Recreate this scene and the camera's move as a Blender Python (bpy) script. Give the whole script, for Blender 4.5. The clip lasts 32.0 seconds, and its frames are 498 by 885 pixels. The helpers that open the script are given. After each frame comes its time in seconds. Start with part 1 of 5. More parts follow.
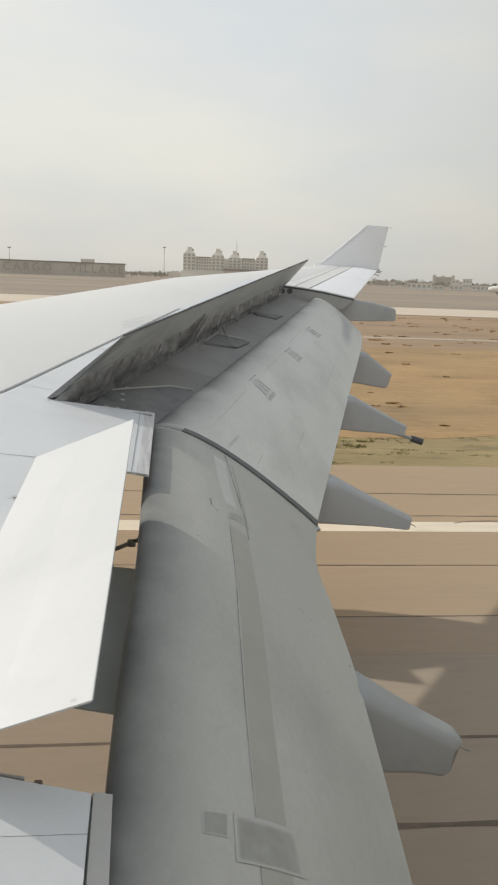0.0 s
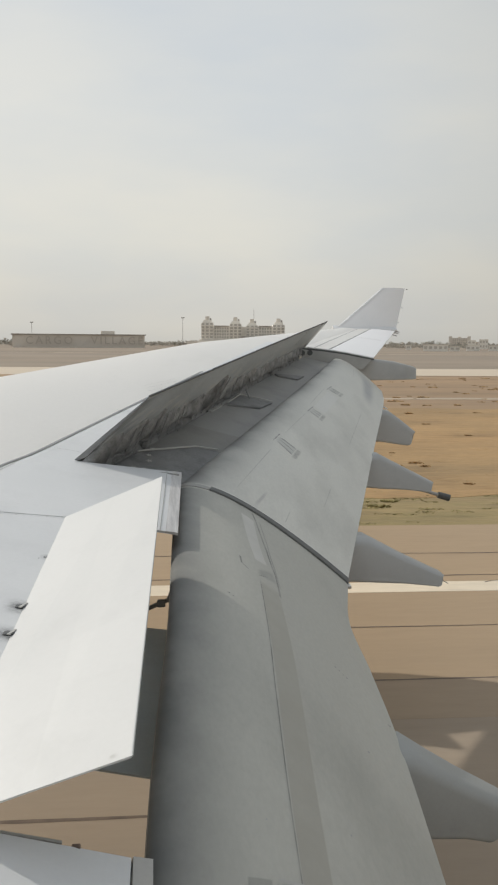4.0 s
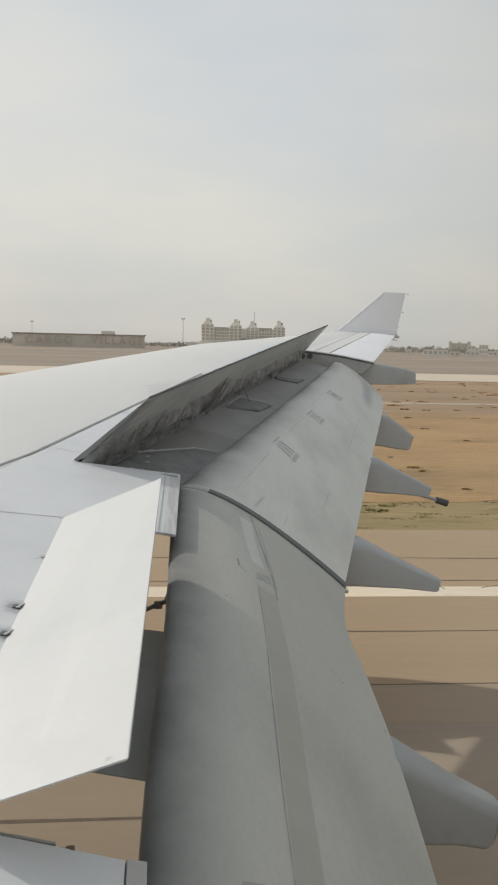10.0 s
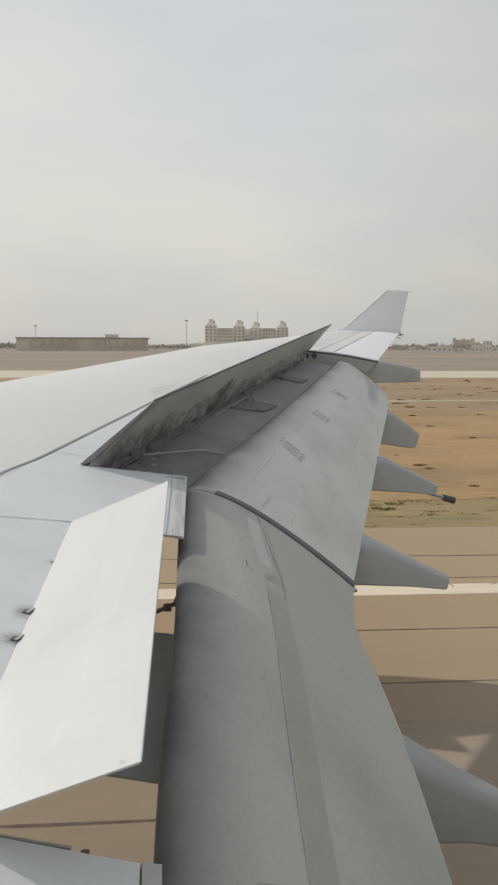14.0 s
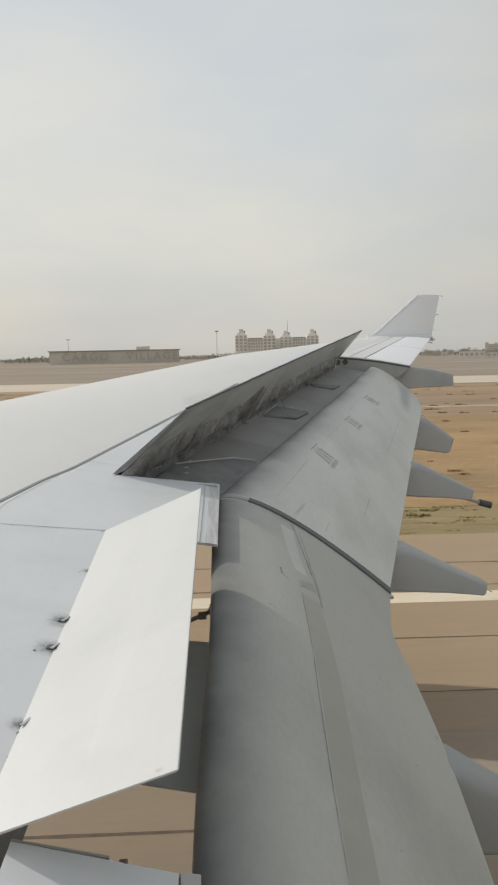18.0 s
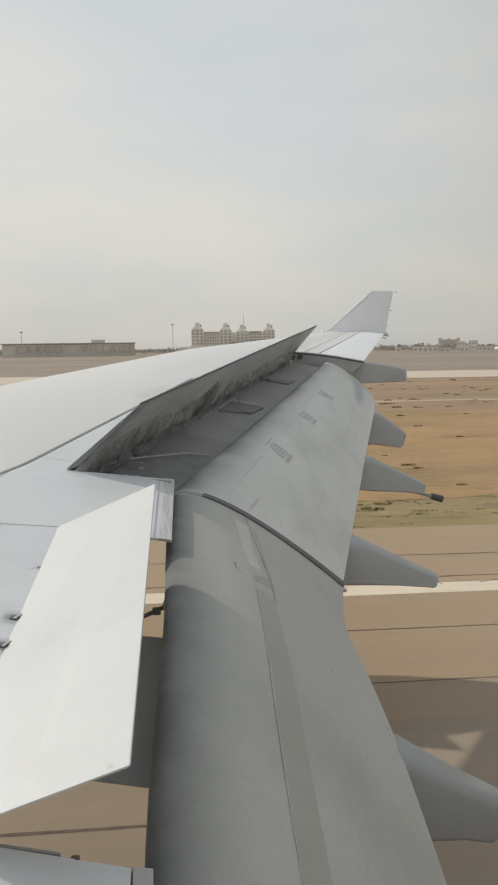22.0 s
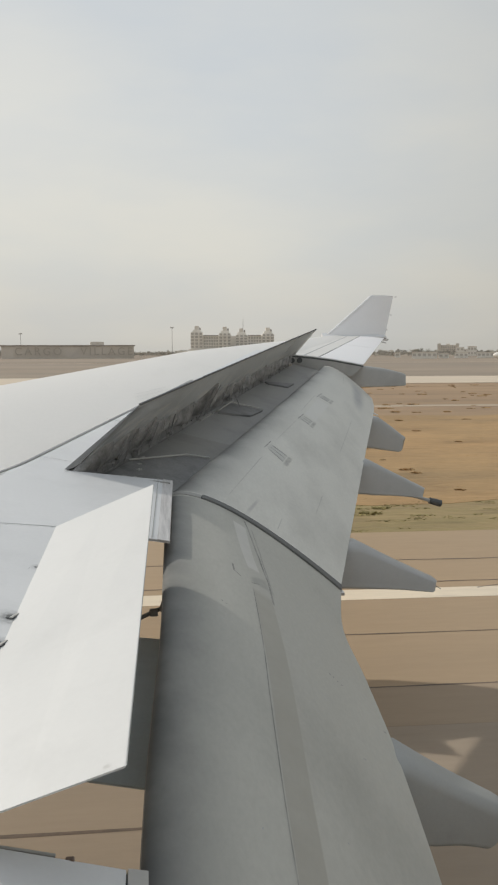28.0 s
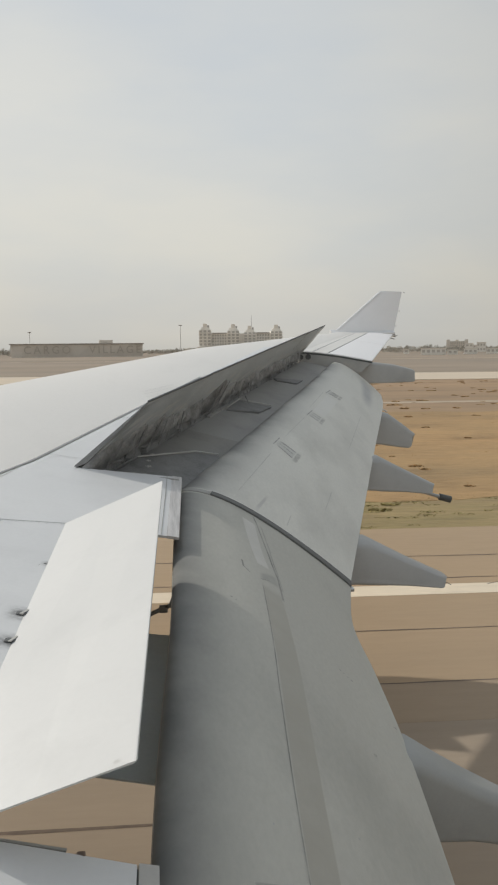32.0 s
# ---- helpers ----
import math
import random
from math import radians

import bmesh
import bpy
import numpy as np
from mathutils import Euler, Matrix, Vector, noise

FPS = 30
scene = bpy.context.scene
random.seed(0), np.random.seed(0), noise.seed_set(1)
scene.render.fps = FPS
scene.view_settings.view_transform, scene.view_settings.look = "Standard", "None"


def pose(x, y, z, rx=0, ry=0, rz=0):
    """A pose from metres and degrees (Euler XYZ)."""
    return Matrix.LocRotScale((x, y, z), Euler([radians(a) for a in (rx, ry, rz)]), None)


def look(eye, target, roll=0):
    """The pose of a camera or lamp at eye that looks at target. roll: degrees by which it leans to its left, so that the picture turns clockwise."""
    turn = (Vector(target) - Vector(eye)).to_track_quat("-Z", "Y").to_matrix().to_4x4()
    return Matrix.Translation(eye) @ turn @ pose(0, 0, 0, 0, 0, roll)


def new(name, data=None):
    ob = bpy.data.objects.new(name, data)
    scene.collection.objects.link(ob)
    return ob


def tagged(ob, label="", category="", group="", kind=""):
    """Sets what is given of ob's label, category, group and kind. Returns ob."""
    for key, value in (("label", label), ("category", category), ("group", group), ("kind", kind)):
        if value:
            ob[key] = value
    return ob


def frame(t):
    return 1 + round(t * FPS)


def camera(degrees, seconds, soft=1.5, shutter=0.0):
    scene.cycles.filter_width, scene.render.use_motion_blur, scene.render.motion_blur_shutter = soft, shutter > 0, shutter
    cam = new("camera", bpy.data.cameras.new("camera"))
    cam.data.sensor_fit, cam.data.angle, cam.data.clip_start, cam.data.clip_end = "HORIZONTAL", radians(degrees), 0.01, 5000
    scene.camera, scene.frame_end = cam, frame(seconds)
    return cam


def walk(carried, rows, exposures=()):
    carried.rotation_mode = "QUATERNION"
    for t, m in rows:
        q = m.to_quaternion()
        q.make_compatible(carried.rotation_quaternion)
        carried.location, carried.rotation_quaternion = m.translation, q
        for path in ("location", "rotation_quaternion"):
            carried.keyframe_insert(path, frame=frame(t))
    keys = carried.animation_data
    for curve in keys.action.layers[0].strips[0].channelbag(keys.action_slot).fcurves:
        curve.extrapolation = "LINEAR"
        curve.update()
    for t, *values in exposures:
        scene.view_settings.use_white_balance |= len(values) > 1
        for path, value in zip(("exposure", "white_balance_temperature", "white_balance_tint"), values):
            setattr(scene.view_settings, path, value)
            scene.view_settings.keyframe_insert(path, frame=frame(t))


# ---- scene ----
# World: x runs aft along the aircraft, y outboard along the right wing, z up from the runway. Metres.
cam = camera(34.7, 32.0, soft=2.2)


# how the aircraft leans on the runway: nose-on roll and pitch, in degrees, about the cabin window
WINDOW_AT = Vector((0.01, 0.02, 5.68))
LEAN = Matrix.Translation(WINDOW_AT) @ Matrix.Rotation(radians(0.45), 4, Vector((-0.107, -0.987, 0.122))) @ Matrix.Rotation(radians(0.20), 4, Vector((0.994, -0.108, 0.0))) @ Matrix.Translation(-WINDOW_AT)


def aim(x, y, z, yaw, pitch, roll):
    """A pose in the leaning cabin: yaw to the right of straight outboard, pitch below level, roll, in degrees."""
    a, b = radians(yaw), radians(pitch)
    return LEAN @ look((x, y, z), (x + math.sin(a) * math.cos(b), y + math.cos(a) * math.cos(b), z - math.sin(b)), roll)


PATH = [
    (0.0, 0.067, -0.002, 5.761, 7.858, 12.036, 1.71), (0.5, 0.058, 0.008, 5.742, 7.359, 11.125, 2.705),
    (1.0, 0.011, -0.034, 5.718, 6.262, 9.945, 0.773), (1.5, 0.021, -0.024, 5.706, 6.34, 9.189, -0.214),
    (2.0, 0.008, -0.038, 5.725, 6.428, 8.985, 0.184), (2.5, 0.022, 0.011, 5.689, 6.074, 8.047, 0.235),
    (4.5, 0.011, 0.019, 5.677, 6.283, 7.352, -0.088), (5.0, 0.011, 0.027, 5.678, 6.22, 7.647, -0.131),
    (5.5, 0.016, 0.024, 5.67, 5.592, 7.493, 0.912), (6.0, 0.011, 0.024, 5.682, 6.143, 7.772, 0.267),
    (6.5, 0.014, 0.047, 5.658, 5.974, 7.489, 0.302), (7.0, 0.026, 0.024, 5.678, 5.981, 7.472, 0.277),
    (7.5, 0.011, 0.005, 5.697, 6.552, 7.712, 0.126), (8.0, 0.007, 0.017, 5.694, 6.467, 7.768, 0.487),
    (8.5, 0.016, 0.039, 5.668, 6.245, 7.476, 1.031), (9.0, 0.013, 0.029, 5.678, 6.133, 7.412, 1.065),
    (9.5, 0.017, 0.023, 5.687, 6.152, 7.389, 0.456), (10.0, 0.007, 0.014, 5.685, 6.358, 7.211, 0.817),
    (10.5, 0.006, 0.01, 5.692, 6.683, 7.275, -0.13), (11.0, 0.006, 0.015, 5.684, 6.274, 7.098, 0.784),
    (11.5, 0.014, 0.014, 5.685, 6.322, 6.937, 0.669), (12.0, 0.013, 0.024, 5.683, 6.595, 7.154, -0.218),
    (12.5, 0.007, 0.02, 5.677, 5.829, 6.778, 0.542), (13.0, 0.0, 0.0, 5.7, 6.0, 6.95, 0.0),
    (13.5, 0.004, 0.01, 5.678, 5.889, 6.747, 0.32), (14.0, -0.0, 0.011, 5.69, 5.97, 7.175, -0.274),
    (14.5, 0.007, 0.008, 5.689, 5.787, 7.71, -0.964), (15.0, -0.004, 0.013, 5.681, 5.068, 7.473, -1.019),
    (15.5, 0.011, 0.031, 5.677, 4.152, 7.304, -1.64), (17.5, 0.008, 0.066, 5.648, 3.554, 6.368, -1.797),
    (18.0, 0.002, 0.042, 5.662, 3.657, 6.472, -1.573), (18.5, 0.012, 0.059, 5.651, 3.429, 6.389, -1.584),
    (19.0, -0.002, 0.036, 5.677, 3.436, 6.585, -0.915), (19.5, 0.002, 0.038, 5.672, 4.174, 6.652, -1.42),
    (20.0, 0.019, 0.037, 5.666, 5.775, 6.447, -1.662), (20.5, 0.014, 0.006, 5.686, 6.192, 6.763, -1.942),
    (21.0, 0.016, -0.003, 5.685, 6.756, 6.73, -2.135), (21.5, 0.015, 0.011, 5.687, 6.773, 7.004, -1.545),
    (22.0, 0.017, 0.017, 5.676, 6.812, 6.972, -1.204), (22.5, 0.01, 0.019, 5.679, 6.676, 7.089, -0.947),
    (23.0, 0.009, 0.012, 5.677, 6.724, 7.0, -0.744), (23.5, 0.007, 0.025, 5.669, 6.557, 6.809, -0.146),
    (24.0, 0.006, 0.025, 5.667, 6.203, 6.829, -0.408), (24.5, 0.006, 0.038, 5.665, 5.686, 6.698, -0.624),
    (25.0, 0.005, 0.023, 5.677, 5.867, 6.642, -0.877), (25.5, 0.014, 0.016, 5.671, 6.16, 6.306, -1.255),
    (27.5, 0.007, 0.045, 5.652, 6.322, 6.637, -0.745), (28.0, 0.011, 0.037, 5.656, 6.943, 6.712, -0.636),
    (28.5, 0.01, 0.03, 5.656, 7.117, 6.772, -0.801), (29.0, 0.011, 0.029, 5.654, 7.068, 6.799, -0.509),
    (29.5, 0.006, 0.033, 5.658, 6.942, 6.916, -0.555), (30.0, 0.009, 0.044, 5.639, 6.701, 6.799, -0.729),
    (30.5, 0.014, 0.036, 5.654, 6.687, 6.872, -0.924), (31.0, 0.008, 0.027, 5.657, 6.657, 6.941, -0.765),
    (31.5, 0.011, 0.043, 5.645, 6.482, 6.839, -0.926), (32.0, 0.012, 0.043, 5.645, 6.296, 6.891, -0.991),
]
walk(cam, [(r[0], aim(*r[1:])) for r in PATH], exposures=[(0.0, 0.18), (1.0, 0.03), (2.0, 0.06), (5.0, 0.05), (7.0, 0.0), (28.0, 0.0), (32.0, -0.03)])

# ---- light: a hazy afternoon, the sun ahead of the wing and outboard ----
SUN_AZ, SUN_EL = -58.0, 34.5          # degrees from straight outboard towards the nose, and above the horizon


def make_world():
    w = bpy.data.worlds.new("hazy_sky")
    scene.world = w
    w.use_nodes = True
    nt = w.node_tree
    nt.nodes.clear()
    N, L = nt.nodes.new, nt.links.new
    out, bg = N("ShaderNodeOutputWorld"), N("ShaderNodeBackground")
    sky = N("ShaderNodeTexSky")
    sky.sky_type = 'NISHITA'
    sky.sun_disc = False
    sky.sun_elevation = radians(SUN_EL)
    sky.sun_rotation = radians(SUN_AZ)
    sky.dust_density, sky.air_density, sky.ozone_density = 6.0, 1.2, 1.0
    gain = N("ShaderNodeVectorMath")
    gain.operation = 'SCALE'
    gain.inputs["Scale"].default_value = 0.10
    L(sky.outputs[0], gain.inputs[0])
    co = N("ShaderNodeTexCoord")
    sep = N("ShaderNodeSeparateXYZ")
    L(co.outputs["Generated"], sep.inputs[0])
    ramp = N("ShaderNodeValToRGB")            # haze by elevation
    e = ramp.color_ramp.elements
    e[0].position, e[0].color = 0.0, (0.600, 0.585, 0.535, 1)
    e[1].position, e[1].color = 1.0, (0.52, 0.56, 0.61, 1)
    for p, c in ((0.02, (0.640, 0.625, 0.575, 1)), (0.12, (0.680, 0.672, 0.625, 1)), (0.26, (0.675, 0.678, 0.648, 1)), (0.42, (0.610, 0.635, 0.640, 1))):
        k = e.new(p)
        k.color = c
    L(sep.outputs["Z"], ramp.inputs[0])
    away = N("ShaderNodeMapRange")            # the haze dims away from the sun
    away.interpolation_type = 'SMOOTHSTEP'
    away.inputs["From Min"].default_value, away.inputs["From Max"].default_value = 0.10, 0.60
    away.inputs["To Min"].default_value, away.inputs["To Max"].default_value = 1.0, 0.80
    L(sep.outputs["X"], away.inputs["Value"])
    # thin cloud, slightly bluer gaps
    mp = N("ShaderNodeMapping")
    mp.inputs["Scale"].default_value = (1.3, 1.3, 4.0)
    L(co.outputs["Generated"], mp.inputs[0])
    no = N("ShaderNodeTexNoise")
    no.inputs["Scale"].default_value, no.inputs["Detail"].default_value, no.inputs["Roughness"].default_value = 2.3, 5.0, 0.5
    L(mp.outputs[0], no.inputs["Vector"])
    cr = N("ShaderNodeValToRGB")
    cr.color_ramp.elements[0].position, cr.color_ramp.elements[0].color = 0.30, (0.90, 0.935, 0.99, 1)
    cr.color_ramp.elements[1].position, cr.color_ramp.elements[1].color = 0.62, (1.03, 1.02, 1.0, 1)
    L(no.outputs[0], cr.inputs[0])
    mul = N("ShaderNodeMix")
    mul.data_type, mul.blend_type = 'RGBA', 'MULTIPLY'
    mul.inputs["Factor"].default_value = 1.0
    L(ramp.outputs[0], mul.inputs["A"])
    L(cr.outputs[0], mul.inputs["B"])
    mix = N("ShaderNodeMix")
    mix.data_type = 'RGBA'
    mix.inputs["Factor"].default_value = 0.86
    L(gain.outputs[0], mix.inputs["A"])
    L(mul.outputs["Result"], mix.inputs["B"])
    dim = N("ShaderNodeVectorMath")
    dim.operation = 'SCALE'
    L(mix.outputs["Result"], dim.inputs[0])
    L(away.outputs[0], dim.inputs["Scale"])
    L(dim.outputs[0], bg.inputs["Color"])
    bg.inputs["Strength"].default_value = 1.08
    L(bg.outputs[0], out.inputs[0])


make_world()
sun = new("sun", bpy.data.lights.new("sun", 'SUN'))
sun.data.energy, sun.data.angle, sun.data.color = 2.25, radians(0.7), (1.0, 0.955, 0.88)
_a, _e = radians(SUN_AZ), radians(SUN_EL)
sun.matrix_world = look((math.sin(_a) * math.cos(_e) * 60, math.cos(_a) * math.cos(_e) * 60, math.sin(_e) * 60 + 5), (0, 0, 5))


# ---- materials ----
def material(name, color, rough=0.5, metal=0.0, vary=0.10, scale=3.0, fine=60.0, bump=0.0, tint=None, tint_amount=0.0, stretch=(1, 1, 1),
             stain=0.0, stain_scale=1.2, coat=0.0, per_object=0.0):
    """A surface with a base colour, variation at two scales, stains and fine relief, in world-size coordinates."""
    m = bpy.data.materials.new(name)
    m.use_nodes = True
    nt = m.node_tree
    N, L = nt.nodes.new, nt.links.new
    b = nt.nodes["Principled BSDF"]
    b.inputs["Roughness"].default_value, b.inputs["Metallic"].default_value = rough, metal
    b.inputs["Coat Weight"].default_value = coat
    co = N("ShaderNodeTexCoord")
    mp = N("ShaderNodeMapping")
    mp.inputs["Scale"].default_value = stretch
    L(co.outputs["Object"], mp.inputs[0])

    def noise_at(s, detail=4.0):
        n = N("ShaderNodeTexNoise")
        n.inputs["Scale"].default_value, n.inputs["Detail"].default_value, n.inputs["Roughness"].default_value = s, detail, 0.6
        L(mp.outputs[0], n.inputs["Vector"])
        return n.outputs[0]

    def ranged(v, lo, hi, a=0.3, z=0.7):
        r = N("ShaderNodeMapRange")
        r.inputs["From Min"].default_value, r.inputs["From Max"].default_value = a, z
        r.inputs["To Min"].default_value, r.inputs["To Max"].default_value = lo, hi
        L(v, r.inputs["Value"])
        return r.outputs[0]

    def times(c, f):
        x = N("ShaderNodeVectorMath")
        x.operation = 'SCALE'
        L(c, x.inputs[0])
        L(f, x.inputs["Scale"])
        return x.outputs[0]

    rgb = N("ShaderNodeRGB")
    rgb.outputs[0].default_value = (*color, 1)
    c = rgb.outputs[0]
    big, small = noise_at(scale), noise_at(fine, 3.0)
    if tint:
        mx = N("ShaderNodeMix")
        mx.data_type = 'RGBA'
        L(ranged(noise_at(scale * 0.37), 0.0, tint_amount), mx.inputs["Factor"])
        L(c, mx.inputs["A"])
        mx.inputs["B"].default_value = (*tint, 1)
        c = mx.outputs["Result"]
    c = times(c, ranged(big, 1 - vary, 1 + vary))
    c = times(c, ranged(small, 1 - vary * 0.5, 1 + vary * 0.5))
    if stain:
        c = times(c, ranged(noise_at(stain_scale, 6.0), 1 - stain, 1.0, 0.28, 0.48))
    if per_object:
        oi = N("ShaderNodeObjectInfo")
        c = times(c, ranged(oi.outputs["Random"], 1 - per_object, 1 + per_object, 0, 1))
    L(c, b.inputs["Base Color"])
    L(ranged(big, max(0.02, rough - 0.08), min(1, rough + 0.08)), b.inputs["Roughness"])
    if bump:
        bp = N("ShaderNodeBump")
        bp.inputs["Strength"].default_value, bp.inputs["Distance"].default_value = 0.5, bump
        L(small, bp.inputs["Height"])
        L(bp.outputs[0], b.inputs["Normal"])
    return m


WING = material("wing_grey_paint", (0.66, 0.645, 0.612), 0.42, vary=0.025, scale=0.8, fine=25, stain=0.05, stain_scale=0.9, stretch=(1, 0.45, 1))
PANEL = material("panel_grey_paint", (0.635, 0.642, 0.64), 0.45, vary=0.03, scale=1.5, fine=40, stain=0.06, stain_scale=2.0)
WHITE = material("spoiler_white_paint", (0.60, 0.60, 0.585), 0.45, vary=0.02, scale=1.2, fine=30, stain=0.04, stain_scale=3.0)
SKIN = dict(rough=0.52, vary=0.075, scale=1.1, fine=35, stain=0.17, stain_scale=0.9, stretch=(1, 0.45, 1))
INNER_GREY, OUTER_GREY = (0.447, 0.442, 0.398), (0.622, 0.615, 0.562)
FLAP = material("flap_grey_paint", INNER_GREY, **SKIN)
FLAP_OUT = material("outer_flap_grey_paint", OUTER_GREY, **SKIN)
BARE = material("worn_flap_patch", (0.45, 0.442, 0.415), 0.42, vary=0.05, scale=3, fine=50, stain=0.08)
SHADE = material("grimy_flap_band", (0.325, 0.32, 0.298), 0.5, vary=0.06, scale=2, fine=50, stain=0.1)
FAIR = material("fairing_grey_paint", (0.39, 0.39, 0.378), 0.5, vary=0.04, scale=1.5, fine=40, stain=0.12, stain_scale=2.0)
# fairing paint darkened for the wing's shade on the innermost fairing
SHADEFAIR = material("shaded_fairing_paint", (0.325, 0.33, 0.315), 0.6, vary=0.05, scale=1.2, fine=40, stain=0.15, stain_scale=1.5)
BELOW = dict(rough=0.6, vary=0.10, scale=2.0, fine=30, stain=0.18, stain_scale=1.6, stretch=(0.6, 0.35, 1))
UNDER_GREY = (0.50, 0.53, 0.54)
UNDER = material("spoiler_underside", UNDER_GREY, **BELOW)
SPAR = material("dark_spar_grey", (0.21, 0.21, 0.206), 0.6, vary=0.2, scale=3, fine=40, stain=0.3, stain_scale=5)
COVE = material("cove_primer_grey", (0.31, 0.305, 0.29), 0.6, vary=0.08, scale=2, fine=40, stain=0.15, stain_scale=2)
SHROUD = material("greenish_shroud_paint", (0.48, 0.525, 0.52), 0.6, vary=0.06, scale=2, fine=40, stain=0.12, stain_scale=2)
OILY = material("black_oily_bracket", (0.26, 0.26, 0.255), 0.55, vary=0.4, scale=6, fine=45, stain=0.4, stain_scale=9, per_object=0.25)
GRIME = material("greasy_fitting_metal", (0.215, 0.215, 0.211), 0.6, metal=0.1, vary=0.25, scale=8, fine=60)
SEAL = material("black_rubber_seal", (0.085, 0.09, 0.09), 0.6, vary=0.2, scale=6, fine=50)
LINE = material("grey_sealant", (0.23, 0.24, 0.24), 0.55, vary=0.12, scale=5, fine=60)
METAL = material("bare_metal", (0.55, 0.55, 0.54), 0.35, metal=0.8, vary=0.1, scale=8, fine=70)
EDGE = material("polished_edge", (0.70, 0.70, 0.70), 0.4, vary=0.05, scale=6)
LIP = material("streaked_metal_lip", (0.56, 0.545, 0.53), 0.4, metal=0.25, vary=0.22, scale=2.2, fine=25, stain=0.25, stain_scale=1.5, stretch=(14, 0.5, 5))
TIPW = material("winglet_white_paint", (0.79, 0.787, 0.79), 0.4, vary=0.02, scale=1.2, fine=30)
HULL = material("fuselage_white_paint", (0.72, 0.72, 0.71), 0.35, vary=0.02, scale=1.0, fine=30)
RUNWAY = material("dusty_worn_asphalt", (0.408, 0.297, 0.185), 0.9, vary=0.06, scale=0.16, fine=9, bump=0.004, tint=(0.315, 0.24, 0.163), tint_amount=0.7,
                  stretch=(0.16, 1, 1), stain=0.10, stain_scale=0.5)
RUBBERED = material("greyed_wheel_track_asphalt", (0.350, 0.280, 0.207), 0.9, vary=0.06, scale=0.16, fine=9, bump=0.004, tint=(0.297, 0.246, 0.191), tint_amount=0.7,
                    stretch=(0.16, 1, 1), stain=0.10, stain_scale=0.5)
GREY_EDGE = material("half_greyed_asphalt", (0.365, 0.278, 0.190), 0.9, vary=0.06, scale=0.16, fine=9, bump=0.004, tint=(0.308, 0.243, 0.177), tint_amount=0.7,
                    stretch=(0.16, 1, 1), stain=0.10, stain_scale=0.5)
CRACK = material("bitumen_crack_seal", (0.14, 0.105, 0.08), 0.8, vary=0.3, scale=2, fine=20)
STRIPE = material("runway_edge_paint", (0.72, 0.625, 0.485), 0.8, vary=0.08, scale=0.8, fine=12, stain=0.16, stain_scale=1.2, stretch=(0.2, 1, 1))
FIELD = material("golden_dry_grass", (0.40, 0.243, 0.104), 0.95, vary=0.20, scale=0.22, fine=4.0, bump=0.05, tint=(0.285, 0.198, 0.098), tint_amount=0.9,
                 stretch=(0.35, 1, 1), stain=0.34, stain_scale=0.45)
VERGE = material("olive_verge_grass", (0.25, 0.213, 0.086), 0.95, vary=0.18, scale=0.5, fine=6, bump=0.05, tint=(0.34, 0.235, 0.125), tint_amount=1.0,
                 stretch=(0.3, 1, 1), stain=0.34, stain_scale=0.8)
SCRUB = material("brown_scrub_soil", (0.335, 0.222, 0.124), 0.95, vary=0.16, scale=0.05, fine=1.2, tint=(0.28, 0.195, 0.118), tint_amount=0.9,
                 stretch=(0.22, 1, 1), stain=0.30, stain_scale=0.12)
TRACK = material("pale_dirt_track", (0.42, 0.335, 0.245), 0.95, vary=0.12, scale=0.3, fine=4, stretch=(0.2, 1, 1), stain=0.2, stain_scale=0.3)
TAXI = material("pale_taxiway_concrete", (0.56, 0.47, 0.36), 0.9, vary=0.05, scale=0.2, fine=3, stretch=(0.15, 1, 1), stain=0.08, stain_scale=0.1)
PLAIN = material("hazy_brown_plain", (0.31, 0.24, 0.172), 1.0, vary=0.14, scale=0.012, fine=0.2, tint=(0.25, 0.21, 0.165), tint_amount=0.9,
                 stretch=(0.25, 1, 1), stain=0.22, stain_scale=0.02)
# far foliage colours are lightened to carry the haze
HAZETREE = material("hazed_far_foliage", (0.43, 0.40, 0.345), 1.0, vary=0.25, scale=0.1, fine=1.5)
LEAF = material("hazed_leaves", (0.27, 0.255, 0.20), 0.9, vary=0.3, scale=0.6, fine=3)
BARK = material("tree_bark", (0.14, 0.11, 0.085), 0.9, vary=0.2, scale=3, fine=20)
OLIVE = material("olive_grass_blades", (0.29, 0.245, 0.105), 1.0, vary=0.25, scale=1.2, fine=9)
BUSH = material("dry_bush", (0.44, 0.295, 0.15), 1.0, vary=0.3, scale=1.2, fine=9)
TUFT = material("straw_tuft", (0.42, 0.27, 0.12), 1.0, vary=0.3, scale=1.2, fine=9)
# haze is mixed into the far walls, windows, cladding and letters
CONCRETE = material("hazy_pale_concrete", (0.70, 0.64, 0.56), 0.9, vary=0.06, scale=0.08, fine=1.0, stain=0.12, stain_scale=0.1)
CREAM = material("hazed_cream_plaster", (0.82, 0.775, 0.70), 0.9, vary=0.05, scale=0.1, fine=1.0, stain=0.08, stain_scale=0.1)
WINDOW = material("hazed_far_window", (0.50, 0.46, 0.405), 0.35, vary=0.1, scale=0.2)
SHED = material("weathered_hazed_cladding", (0.66, 0.60, 0.525), 0.8, vary=0.06, scale=0.06, fine=0.8, stain=0.1, stain_scale=0.08)
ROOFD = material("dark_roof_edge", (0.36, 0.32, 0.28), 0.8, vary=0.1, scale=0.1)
LETTER = material("hazed_sign_letters", (0.53, 0.475, 0.405), 0.8, vary=0.05, scale=0.5)
BRIGHT = material("white_far_paint", (0.75, 0.72, 0.66), 0.7, vary=0.05, scale=0.2)
